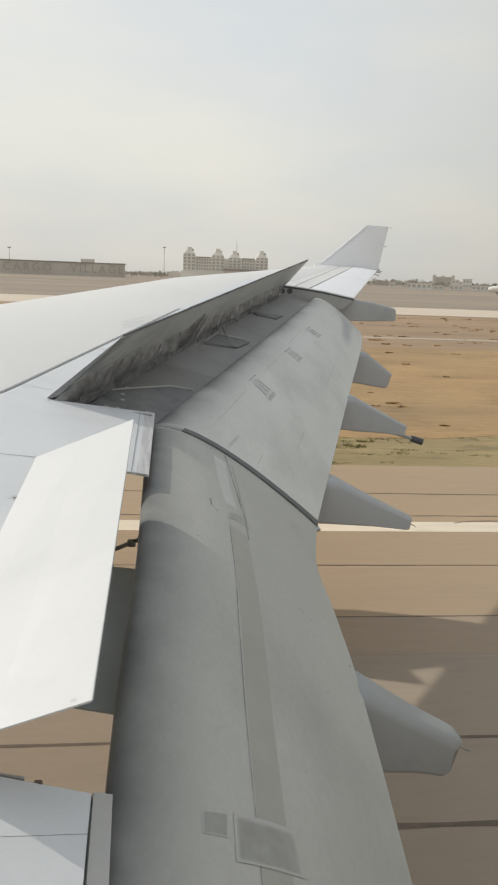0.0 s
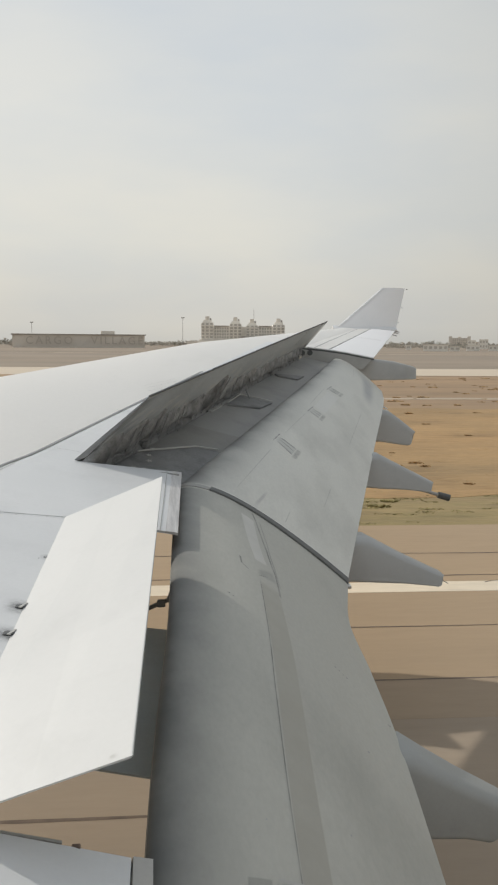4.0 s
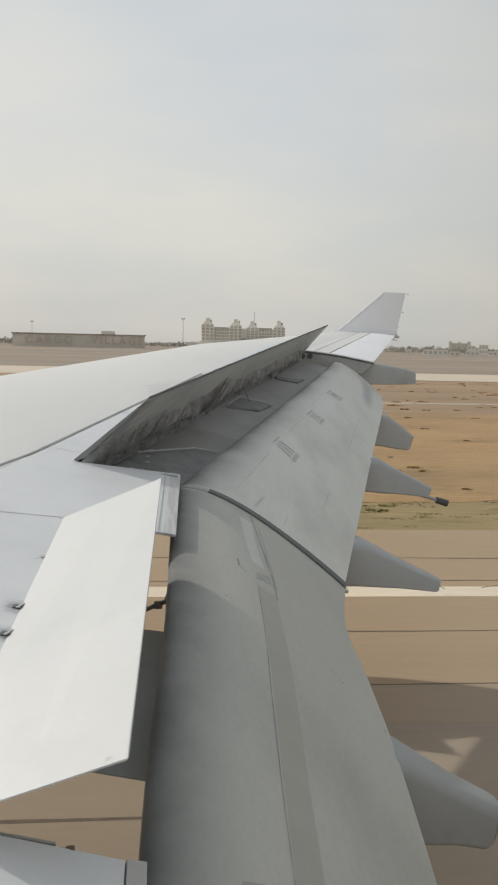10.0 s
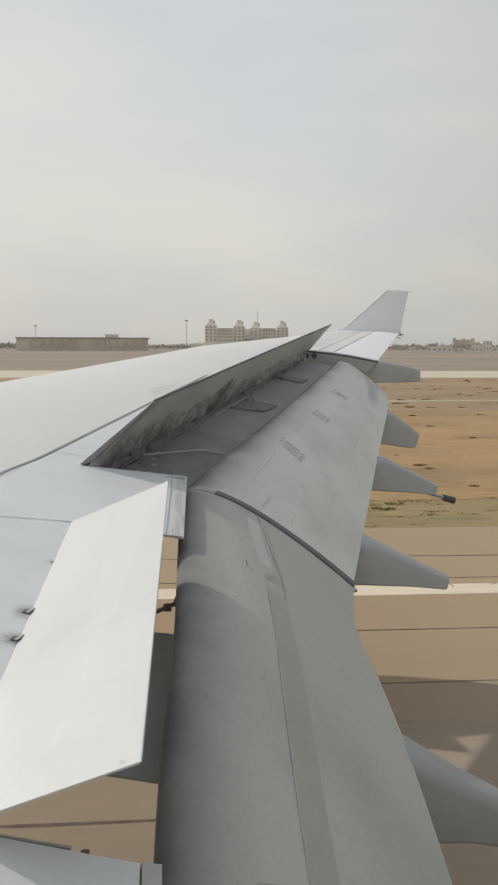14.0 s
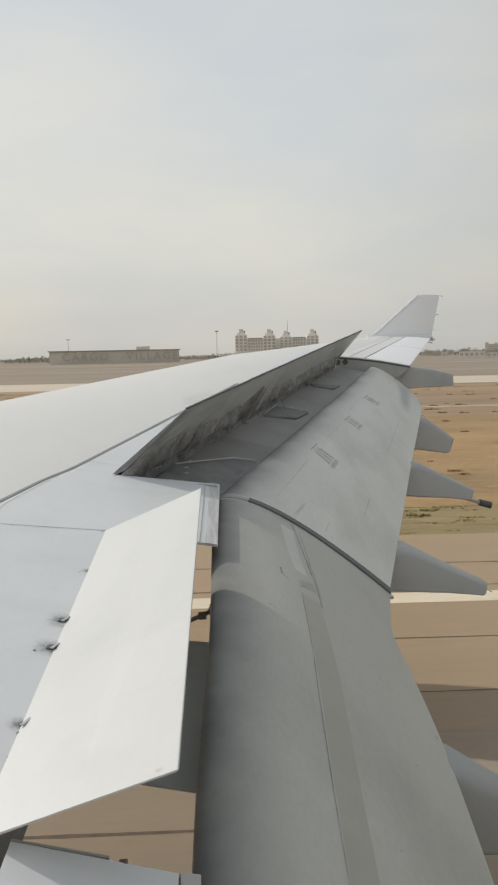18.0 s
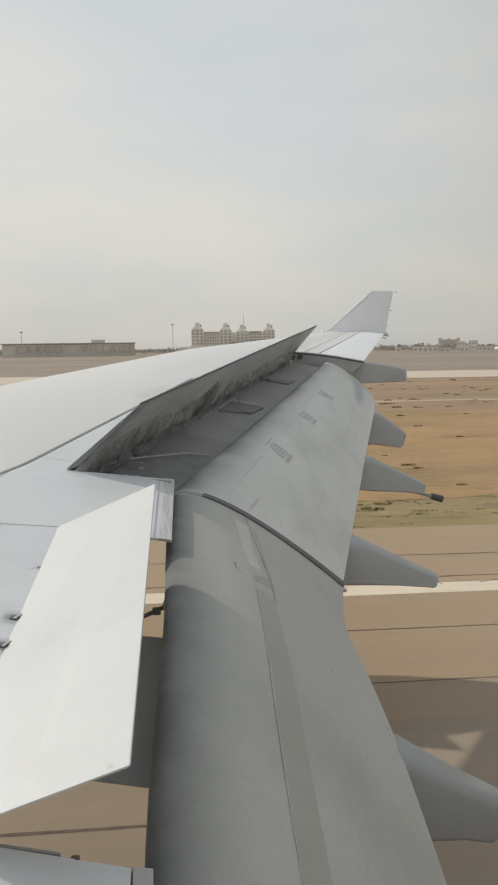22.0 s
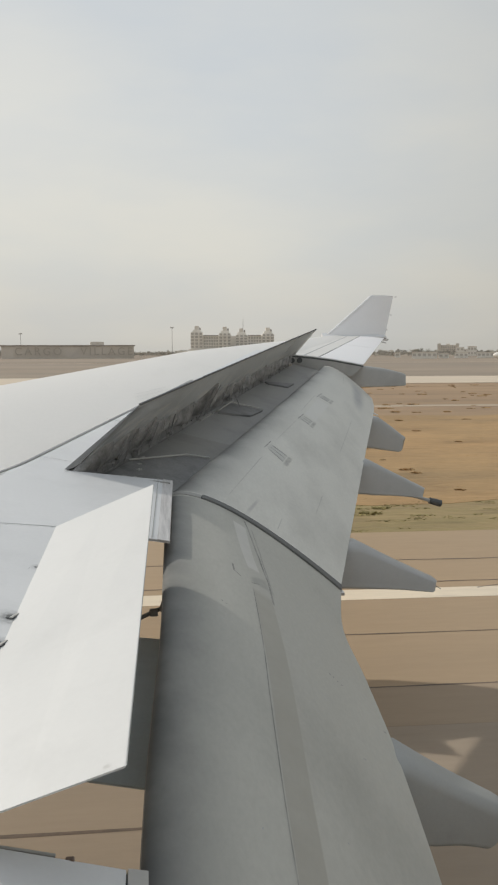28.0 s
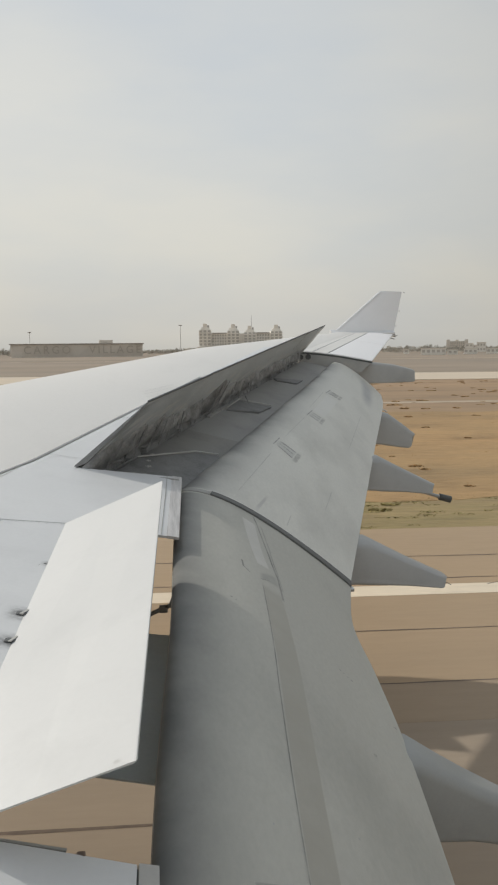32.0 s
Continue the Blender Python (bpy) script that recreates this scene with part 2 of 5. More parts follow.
STEEL = material("galvanised_mast", (0.34, 0.33, 0.31), 0.6, metal=0.2, vary=0.1, scale=1)
SMEAR = material("grease_smear", (0.34, 0.35, 0.35), 0.5, vary=0.25, scale=14, fine=60, stain=0.35, stain_scale=16)
BAR = material("stencil_grey", (0.47, 0.47, 0.46), 0.6, vary=0.1, scale=10)


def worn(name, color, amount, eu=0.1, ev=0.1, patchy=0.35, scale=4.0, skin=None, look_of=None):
    """A smear, rub mark, thin paint, or painted light or shade, that thins out towards its edges into the skin colour
    round it.
    """
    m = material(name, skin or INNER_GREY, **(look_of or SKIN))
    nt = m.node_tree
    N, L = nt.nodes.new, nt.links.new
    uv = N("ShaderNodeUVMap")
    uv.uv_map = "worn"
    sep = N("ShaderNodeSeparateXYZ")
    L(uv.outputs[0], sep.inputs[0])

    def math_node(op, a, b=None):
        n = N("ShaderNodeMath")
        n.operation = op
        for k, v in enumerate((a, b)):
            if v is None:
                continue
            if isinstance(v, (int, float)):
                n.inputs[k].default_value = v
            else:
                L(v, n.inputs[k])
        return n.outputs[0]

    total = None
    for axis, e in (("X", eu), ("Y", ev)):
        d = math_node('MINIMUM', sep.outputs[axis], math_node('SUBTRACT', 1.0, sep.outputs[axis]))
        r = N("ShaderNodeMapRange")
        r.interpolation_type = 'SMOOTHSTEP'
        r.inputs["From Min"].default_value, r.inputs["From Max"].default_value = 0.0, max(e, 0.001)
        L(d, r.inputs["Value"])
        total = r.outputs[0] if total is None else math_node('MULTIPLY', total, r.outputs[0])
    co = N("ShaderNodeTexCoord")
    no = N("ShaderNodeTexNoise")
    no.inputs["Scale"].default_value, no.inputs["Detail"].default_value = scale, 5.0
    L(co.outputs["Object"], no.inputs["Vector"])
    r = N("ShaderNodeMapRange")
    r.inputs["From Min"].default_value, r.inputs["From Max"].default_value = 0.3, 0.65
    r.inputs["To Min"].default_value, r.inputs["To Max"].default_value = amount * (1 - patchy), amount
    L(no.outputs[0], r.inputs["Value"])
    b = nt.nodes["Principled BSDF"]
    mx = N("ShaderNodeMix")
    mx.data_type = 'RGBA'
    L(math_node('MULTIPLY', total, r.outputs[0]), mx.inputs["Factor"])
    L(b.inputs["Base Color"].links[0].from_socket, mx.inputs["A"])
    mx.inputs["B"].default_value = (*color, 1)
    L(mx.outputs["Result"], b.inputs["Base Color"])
    return m


SHINE = worn("bright_doubler_paint", (0.58, 0.57, 0.535), 0.9, 0.10, 0.04)
NOSE_LONG = worn("dusty_shaded_nose_skin", (0.085, 0.09, 0.094), 0.92, 0.48, 0.01, patchy=0.3, scale=2.5)
YELLOWED = worn("yellowed_span_band", (0.357, 0.341, 0.294), 0.85, 0.06, 0.03)
SMUDGE = worn("dark_smudge", (0.26, 0.255, 0.24), 0.65, 0.3, 0.3, patchy=0.4, scale=5)
FINE = worn("fine_dirty_joint", (0.13, 0.13, 0.125), 0.75, 0.2, 0.04, patchy=0.6, scale=6)
FAINT = worn("faint_dirty_joint", (0.19, 0.185, 0.175), 0.6, 0.2, 0.06, patchy=0.6, scale=5)
for paint in (FLAP, SHINE, NOSE_LONG, YELLOWED, SMUDGE, FINE, FAINT):          # dry dusty paint, with little gloss
    paint.node_tree.nodes["Principled BSDF"].inputs["Specular IOR Level"].default_value = 0.28
COVER = worn("stained_access_cover", (0.235, 0.235, 0.21), 0.8, 0.10, 0.10, patchy=0.4, scale=9)
SMUDGE_OUT = worn("dark_outer_smudge", (0.363, 0.352, 0.352), 0.6, 0.4, 0.4, patchy=0.5, scale=5, skin=OUTER_GREY)
NOSE_OUT = worn("dusty_shaded_outer_nose", (0.115, 0.115, 0.113), 0.9, 0.48, 0.006, patchy=0.5, scale=1.6, skin=OUTER_GREY)
FAINT_OUT = worn("faint_outer_joint", (0.24, 0.235, 0.222), 0.42, 0.25, 0.15, patchy=0.7, scale=5, skin=OUTER_GREY)
COVER_LINE = worn("dirty_cover_line", (0.14, 0.137, 0.13), 0.88, 0.35, 0.10, patchy=0.5, scale=8, skin=OUTER_GREY)
FOOT = worn("dirty_cover_foot", (0.17, 0.165, 0.155), 0.7, 0.35, 0.25, patchy=0.8, scale=12, skin=OUTER_GREY)
STAIN_SOFT = worn("stained_cover", (0.460, 0.460, 0.431), 0.7, 0.12, 0.12, skin=OUTER_GREY)
PALE_OUT = worn("pale_outer_repair_paint", (0.679, 0.673, 0.638), 0.6, 0.08, 0.08, skin=OUTER_GREY)
FADE_FIT = worn("pale_scrape", (0.62, 0.62, 0.59), 0.85, 0.35, 0.35, patchy=0.6, scale=9, skin=UNDER_GREY, look_of=BELOW)
UNDER_FILM = worn("dark_film", (0.19, 0.193, 0.195), 0.62, 0.48, 0.004, patchy=0.45, scale=3.5, skin=UNDER_GREY, look_of=BELOW)
SPLASH = worn("black_grease_splash", (0.05, 0.05, 0.05), 1.0, 0.5, 0.5, patchy=0.75, scale=34, skin=(0.635, 0.642, 0.64), look_of=dict(rough=0.45, vary=0.03, scale=1.5, fine=40, stain=0.06, stain_scale=2.0))
SCUFFED = worn("scuffed_white_paint", (0.34, 0.335, 0.31), 0.8, 0.48, 0.48, patchy=0.8, scale=40, skin=(0.60, 0.60, 0.585), look_of=dict(rough=0.45, vary=0.02, scale=1.2, fine=30, stain=0.04, stain_scale=3.0))
END_SHADE = worn("flap_end_shade_paint", (0.33, 0.335, 0.34), 0.8, 0.45, 0.35, patchy=0.3, skin=OUTER_GREY)
RUST = material("brown_latch_paint", (0.16, 0.115, 0.09), 0.6, vary=0.2, scale=10, fine=60)
LIT_END = worn("painted_lit_end", (0.80, 0.80, 0.78), 0.9, 0.40, 0.15, patchy=0.3, scale=6, skin=UNDER_GREY, look_of=BELOW)
END_FILM = worn("black_end_film", (0.15, 0.15, 0.15), 0.62, 0.45, 0.02, patchy=0.45, scale=7, skin=UNDER_GREY, look_of=BELOW)
FLOOR_SHADE = worn("shaded_cove_floor", (0.15, 0.15, 0.15), 0.9, 0.49, 0.02, patchy=0.35, scale=3.0, skin=(0.265, 0.26, 0.24), look_of=dict(rough=0.6, vary=0.08, scale=2, fine=40, stain=0.15, stain_scale=2))
RUBBER = material("grey_weathered_rubber", (0.115, 0.118, 0.115), 0.6, vary=0.2, scale=6, fine=50)


# ---- mesh helpers ----
def thing(name, at, label, category, group="", kind=""):
    return tagged(at_place(new(name), at), label, category, group, kind)


def at_place(ob, p):
    ob.location = p
    return ob


def link_mesh(name, bm, mat, parent=None, label="", smooth=None):
    """Links a bmesh, made in world coordinates, as one mesh under a thing or a part."""
    bmesh.ops.recalc_face_normals(bm, faces=bm.faces)
    me = bpy.data.meshes.new(name)
    if smooth is None and bm.loops.layers.uv.get("worn"):
        smooth = 60
    if smooth is not None:
        for f in bm.faces:
            f.smooth = True
        for e in bm.edges:
            if len(e.link_faces) == 2 and e.calc_face_angle() > radians(smooth):
                e.smooth = False
    bm.to_mesh(me)
    bm.free()
    me.materials.append(mat)
    ob = new(name, me)
    if parent:
        ob.parent = parent
        p, off = parent, Vector((0, 0, 0))
        while p:
            off += p.location
            p = p.parent
        ob.data.transform(Matrix.Translation(-off))
    if label:
        tagged(ob, label)
    return ob


part = link_mesh


def loft(rings, caps=True, closed=True):
    """A skin through rings of equal numbers of points."""
    bm = bmesh.new()
    vs = [[bm.verts.new(p) for p in r] for r in rings]
    n = len(rings[0])
    for a, b in zip(vs, vs[1:]):
        for i in range(n if closed else n - 1):
            j = (i + 1) % n
            try:
                bm.faces.new((a[i], a[j], b[j], b[i]))
            except ValueError:
                pass
    if caps and closed:
        bm.faces.new(vs[0][::-1])
        bm.faces.new(vs[-1])
    return bm


def box(x0, x1, y0, y1, z0, z1, bm=None, m=None):
    bm = bm or bmesh.new()
    r = bmesh.ops.create_cube(bm, size=1, matrix=Matrix.Translation(((x0 + x1) / 2, (y0 + y1) / 2, (z0 + z1) / 2)) @ Matrix.Diagonal((x1 - x0, y1 - y0, z1 - z0, 1)))
    if m:
        bmesh.ops.transform(bm, matrix=m, verts=r["verts"])
    return bm


def soft_box(x0, x1, y0, y1, z0, z1, r=0.01):
    bm = box(x0, x1, y0, y1, z0, z1)
    bmesh.ops.bevel(bm, geom=bm.edges[:], offset=r, segments=2, affect='EDGES', profile=0.5)
    return bm


def rod(a, b, r0, r1=None, n=12, bm=None):
    a, b = Vector(a), Vector(b)
    bm = bm or bmesh.new()
    bmesh.ops.create_cone(bm, cap_ends=True, segments=n, radius1=r0, radius2=r0 if r1 is None else r1, depth=(b - a).length,
                          matrix=Matrix.Translation((a + b) / 2) @ (b - a).to_track_quat('Z', 'Y').to_matrix().to_4x4())
    return bm


def plate(corners, thick, bm=None):
    """A flat or slightly twisted plate through its corners, thickened along its normal (downwards for a floor)."""
    bm = bm or bmesh.new()
    c = [Vector(p) for p in corners]
    n = Vector((0, 0, 0))
    for i, p in enumerate(c):
        q = c[(i + 1) % len(c)]
        n += p.cross(q)
    n.normalize()
    top = [bm.verts.new(p) for p in c]
    bot = [bm.verts.new(p - n * thick) for p in c]
    bm.faces.new(top)
    bm.faces.new(bot[::-1])
    for i in range(len(c)):
        j = (i + 1) % len(c)
        bm.faces.new((top[i], bot[i], bot[j], top[j]))
    return bm


def mixed(a, b, t):
    return a + (b - a) * t


def between(table, y, k):
    """Column k of a table of rows by y, in straight steps."""
    if y <= table[0][0]:
        return table[0][k]
    for p, q in zip(table, table[1:]):
        if y <= q[0]:
            return mixed(p[k], q[k], (y - p[0]) / (q[0] - p[0]))
    return table[-1][k]


def smooth_between(table, y, k):
    """Column k of a table of rows by y, along a smooth curve through them."""
    ys = [r[0] for r in table]
    if y <= ys[0] or y >= ys[-1]:
        return between(table, y, k)
    i = max(j for j in range(len(ys) - 1) if ys[j] <= y)

    def slope(j):
        a, b = max(0, j - 1), min(len(ys) - 1, j + 1)
        return (table[b][k] - table[a][k]) / (ys[b] - ys[a])

    h = ys[i + 1] - ys[i]
    t = (y - ys[i]) / h
    return ((2 * t ** 3 - 3 * t * t + 1) * table[i][k] + (t ** 3 - 2 * t * t + t) * h * slope(i)
            + (3 * t * t - 2 * t ** 3) * table[i + 1][k] + (t ** 3 - t * t) * h * slope(i + 1))


# ---- the wing ----
#          y     hinge x  hinge z
HINGE = ((-0.35, -0.94, 3.66), (2.6, -0.825, 3.975), (5.95, -0.70, 4.35), (7.6, -0.81, 4.54), (17.6, 3.12, 5.52), (26.6, 6.57, 6.04))
Y_TIP = 26.6


def hinge(y):
    return between(HINGE, y, 1), between(HINGE, y, 2)


def nose_x(y):
    return 5.95 - (Y_TIP - y) * 0.625


def upper(y, s):
    """The upper skin at s metres ahead of the spoiler hinge line."""
    hx, hz = hinge(y)
    span = hx - nose_x(y)
    f = min(1.0, s / span)
    crest, rise, f0 = 0.052 * span, 0.052 * span + 0.09 * min(1.0, span / 3.0), 0.50
    if f <= f0:
        z = hz + crest * (1 - ((f - f0) / f0) ** 2)
    else:
        z = hz + crest - rise * (1 - math.sqrt(max(0.0, 1 - ((f - f0) / (1 - f0)) ** 2)))
    return Vector((hx - s, y, z))


def wing_ring(y):
    hx, hz = hinge(y)
    span = hx - nose_x(y)
    top = [upper(y, span * (1 - math.cos(math.pi * i / 24)) / 2) for i in range(25)]
    low = []
    for i in range(1, 13):
        f = 1 - i / 12
        depth = 0.115 * span * (1 - f) ** 0.5 + 0.05
        full = min(top[-1].z - depth, hz + 0.05 - 0.05 * span)
        low.append(Vector((hx - span * f, y, mixed(hz - 0.22, full, min(1.0, f / 0.3) ** 0.7))))
    return top + low


wing = thing("airliner", (0, 0, 0), "pale grey airliner wing with raised spoilers and lowered flaps", "airplane")
ys = [-0.35, 1, 2.6, 4.2, 5.95, 7.6, 9.5, 11.5, 13.5, 15.5, 17.6, 20, 22.5, 25, 26.6]
part("wing_box", loft([wing_ring(y) for y in ys]), WING, wing, "smooth light grey upper wing skin", smooth=25)


def strip_on(points, width, lift, thick=0.004, side=(1, 0, 0)):
    """A thin flat strip laid along points."""
    bm = bmesh.new()
    s = Vector(side) * width / 2
    top = [(bm.verts.new(p - s + Vector((0, 0, lift))), bm.verts.new(p + s + Vector((0, 0, lift)))) for p in points]
    for a, b in zip(top, top[1:]):
        bm.faces.new((a[0], a[1], b[1], b[0]))
    return bm


# sealant lines and stencils on the upper skin
def spar_s(y):
    """How far the rear spar lies ahead of the hinge line."""
    return 0.585 + 0.335 * (7.13 - y) if y < 7.13 else hinge(y)[0] - (-1.44 + 0.352 * (y - 6.91))


pts = [upper(y, spar_s(y)) for y in [3.0 + 0.225 * i for i in range(45)]]
part("sealant_line", strip_on(pts, 0.040, 0.005), LINE, wing, "grey sealant line along the rear spar")
JOINT = ((5.979, 0.006), (5.88, 0.40), (5.82, 0.77), (5.74, 1.40))
part("panel_joint", strip_on([upper(y, s) for y, s in JOINT], 0.009, 0.0055, side=(0, 1, 0)), LINE, wing)
for k in range(3):
    y0, sx = 10.9 + 0.16 * k, 0.66 + 0.09 * k
    part("stencil_bar", strip_on([upper(y0 + 0.2 * i, sx - 0.035 * i) for i in range(5)], 0.010, 0.009), BAR, wing)


def aft_strip():
    """The lighter skin strip between the spar sealant and the spoiler hinges."""
    rows = []
    for i in range(71):
        y = 2.63 + 14.9 * i / 70
        s1 = spar_s(y) - 0.03
        rows.append([upper(y, mixed(0.002, s1, k / 12)) + Vector((0, 0, 0.004)) for k in range(13)])
    return loft(rows, caps=False, closed=False)


part("aft_skin_strip", aft_strip(), PANEL, wing, "paler skin strip ahead of the spoilers")
part("panel_edge", strip_on([upper(y, s) for y, s in ((5.90, 0.825), (6.05, 0.82), (6.18, 0.814), (6.28, 0.80), (6.38, 0.772), (6.76, 0.655), (7.1, 0.54), (7.6, 0.40))], 0.007, 0.0055), FAINT, wing, "faint lapped skin edge")
part("panel_joint", strip_on([upper(7.86, s) for s in (0.01, 0.2, 0.42)], 0.007, 0.009, side=(0, 1, 0)), LINE, wing)
part("panel_joint", strip_on([upper(9.65, s) for s in (0.25, 0.38, 0.52)], 0.014, 0.009, side=(0, 1, 0)), LINE, wing)

for k in range(26):
    s_in = 0.04 + 0.052 * k
    p = upper(between([(s, y) for y, s in JOINT], s_in, 1) - 0.028, s_in) + Vector((0, 0, 0.0045))
    part("rivet", rod(p, p + Vector((0, 0, 0.002)), 0.0035 + 0.0015 * (k % 3 == 0), n=7), BAR, wing)
for y, s_in in ((3.02, 0.005), (3.10, 0.008), (3.19, 0.010), (3.36, 0.016), (4.07, 0.108)):
    p = upper(y, s_in) + Vector((0, 0, 0.005))
    part("fastener", rod(p, p + Vector((0, 0, 0.002)), 0.008, n=8), GRIME, wing)

# fixed trailing panel between the inner and outer spoilers


def drawn_out(*points):
    """Points of the trailing lip, drawn out from the cabin window so that it stands close over the flap."""
    return [WINDOW_AT.lerp(Vector(p), mixed(1.029, 1.018, (p[1] - 6.02) / 1.7)) for p in points]


def fixed_panel():
    h0, h1 = hinge(5.98), hinge(7.58)
    a, b = Vector((h0[0] - 0.004, 5.98, h0[1] + 0.0053)), Vector((h1[0] - 0.004, 7.60, h1[1] + 0.0053))
    d, c = drawn_out((0.030, 6.02, 4.222), (0.105, 7.70, 4.405))
    return plate([a, d, c, b], 0.02)


fixed = part("fixed_trailing_panel", fixed_panel(), PANEL, wing, "fixed light grey panel between two spoilers")
part("trailing_lip", loft([drawn_out((x - 0.002, y, z - 0.020), (x + 0.092, y, z - 0.036), (x + 0.090, y, z - 0.016), (x - 0.002, y, z + 0.003)) for x, y, z in ((0.030, 6.02, 4.222), (0.105, 7.72, 4.407))]), LIP, fixed, "streaked bright metal lip")
part("rub_strip", plate(drawn_out((-0.0150, 6.02, 4.2385), (-0.0105, 6.02, 4.2375), (0.060, 7.7, 4.4215), (0.055, 7.7, 4.4225)), 0.004), SHADE, fixed)
part("rub_strip", plate(drawn_out((-0.03, 7.60, 4.42), (0.10, 7.60, 4.402), (0.10, 7.62, 4.404), (-0.03, 7.62, 4.422)), 0.004), SHADE, fixed)
# rear spar wall and the floor of the cove behind it
spar = [[Vector((hinge(y)[0] + 0.01, y, hinge(y)[1] - 0.04)), Vector((hinge(y)[0] + 0.03, y, hinge(y)[1] - 0.04)),
         Vector((hinge(y)[0] + 0.06, y, hinge(y)[1] - d)), Vector((hinge(y)[0] + 0.03, y, hinge(y)[1] - d))] for y, d in ((0.3, 0.2), (2.6, 0.25), (5.95, 0.35), (7.6, 0.60), (12.6, 0.62), (16.7, 0.60))]
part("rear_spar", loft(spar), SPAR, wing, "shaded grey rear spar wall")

# ---- flaps: nose and trailing edge by span ----
#            y     nose x  nose z  tail x  tail z
INNER = ((1.5, -0.12, 3.46, 1.22, 2.58), (3.5, -0.06, 3.69, 1.44, 2.79), (5.0, 0.032, 3.87, 1.59, 2.94), (6.0, 0.068, 3.99, 1.65, 3.03),
         (6.9, 0.10, 4.10, 1.69, 3.11), (7.77, 0.13, 4.20, 1.88, 3.195))
OUTER = ((7.84, 0.14, 4.20, 1.895, 3.205), (12.6, 1.94, 4.68, 3.44, 3.88), (16.0, 3.235, 5.05, 4.555, 4.375), (17.5, 3.82, 5.23, 4.94, 4.51))


def flap_point(table, y, c, lift=0.0):
    """A point on a flap: c from -1 (tail, lower side) over 0 (nose) to 1 (tail, upper side)."""
    nx, nz, tx, tz = (smooth_between(table, y, k) for k in (1, 2, 3, 4))
    chord = Vector((tx - nx, 0, tz - nz))
    up = Vector((-chord.z, 0, chord.x)).normalized()
    u = abs(c) ** 1.6
    shape = 5 * (0.2969 * math.sqrt(u) - 0.1260 * u - 0.3516 * u * u + 0.2843 * u ** 3 - 0.1015 * u ** 4)
    h = chord.length * shape * (0.19 if c > 0 else -0.10)
    p = Vector((nx, y, nz)) + chord * u + up * h
    return p + up * (lift if c >= 0 else -lift)


def flap_bm(table, ys, lift=0.0):
    cs = [-1 + i / 20 for i in range(20)] + [i / 60 for i in range(61)]
    return loft([[flap_point(table, y, c, lift) for c in cs] for y in ys])


def patch_bm(table, y0, y1, c0, c1, lift=0.004, ny=6, nc=14, skew=0.0):
    """A thin doubler that follows the flap's curved skin."""
    rows = []
    for i in range(ny + 1):
        y = mixed(y0, y1, i / ny)
        rows.append([flap_point(table, y + skew * k / nc, mixed(c0, c1, k / nc), lift) for k in range(nc + 1)])
    return loft(rows, caps=False, closed=False)


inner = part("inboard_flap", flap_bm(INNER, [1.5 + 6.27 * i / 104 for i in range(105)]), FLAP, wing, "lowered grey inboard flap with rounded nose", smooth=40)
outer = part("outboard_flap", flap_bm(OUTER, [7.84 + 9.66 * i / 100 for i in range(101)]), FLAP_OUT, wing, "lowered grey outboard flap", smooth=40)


def seal_bm(c0, c1, proud, n=30):
    """A strip across the joint between the two flaps."""
    def at(y, c, lift):
        return flap_point(INNER if y < 7.8 else OUTER, y, c, lift)
    cs = [mixed(c0, c1, i / n) for i in range(n + 1)]
    return loft([[at(y, c, proud) for c in cs] + [at(y, c, -0.03) for c in cs[::-1]] for y in (7.752, 7.77, 7.84, 7.858)])


part("flap_seal", seal_bm(0.30, 1.0, 0.018), RUBBER, wing, "dark rubber seal between the flaps")
part("seal_lip", seal_bm(0.06, 0.296, 0.008, 10), SHADE, wing, "pale worn lip of the flap joint")
part("seal_end", soft_box(1.86, 1.905, 7.70, 7.80, 3.16, 3.195, 0.008), METAL, wing, "small bright end of the flap seal")
# doublers, worn strips and joints on the flaps


def worn_uv(bm, n, u0=0.0):
    """Numbers a sheet of (n + 1) points a row from 0 to 1 both ways."""
    bm.verts.index_update()
    rows = len(bm.verts) // (n + 1) - 1
    uv = bm.loops.layers.uv.new("worn")
    for f in bm.faces:
        for lp in f.loops:
            lp[uv].uv = (u0 + (1 - u0) * (lp.vert.index % (n + 1) / n), lp.vert.index // (n + 1) / rows)
    return bm


def line_bm(table, points, width, lift=0.0025, per=8):
    """A narrow joint along (y, c) points on a flap's skin, width across in c."""
    rows = []
    for (ya, ca), (yb, cb) in zip(points, points[1:]):
        for i in range(per + (points[-1] == (yb, cb))):
            t = i / per
            y, c = mixed(ya, yb, t), mixed(ca, cb, t)
            rows.append([flap_point(table, y, c + width * (k / 2 - 0.5), lift) for k in range(3)])
    return worn_uv(loft(rows, caps=False, closed=False), 2)


def quad_bm(table, corners, lift=0.0025, n=24):
    """A doubler between four (y, c) corners on a flap's skin."""
    (ya, ca), (yb, cb), (yc, cc), (yd, cd) = corners
    rows = []
    for i in range(n + 1):
        t = i / n
        y0, c0, y1, c1 = mixed(ya, yd, t), mixed(ca, cd, t), mixed(yb, yc, t), mixed(cb, cc, t)
        rows.append([flap_point(table, mixed(y0, y1, k / n), mixed(c0, c1, k / n), lift) for k in range(n + 1)])
    return worn_uv(loft(rows, caps=False, closed=False), n)


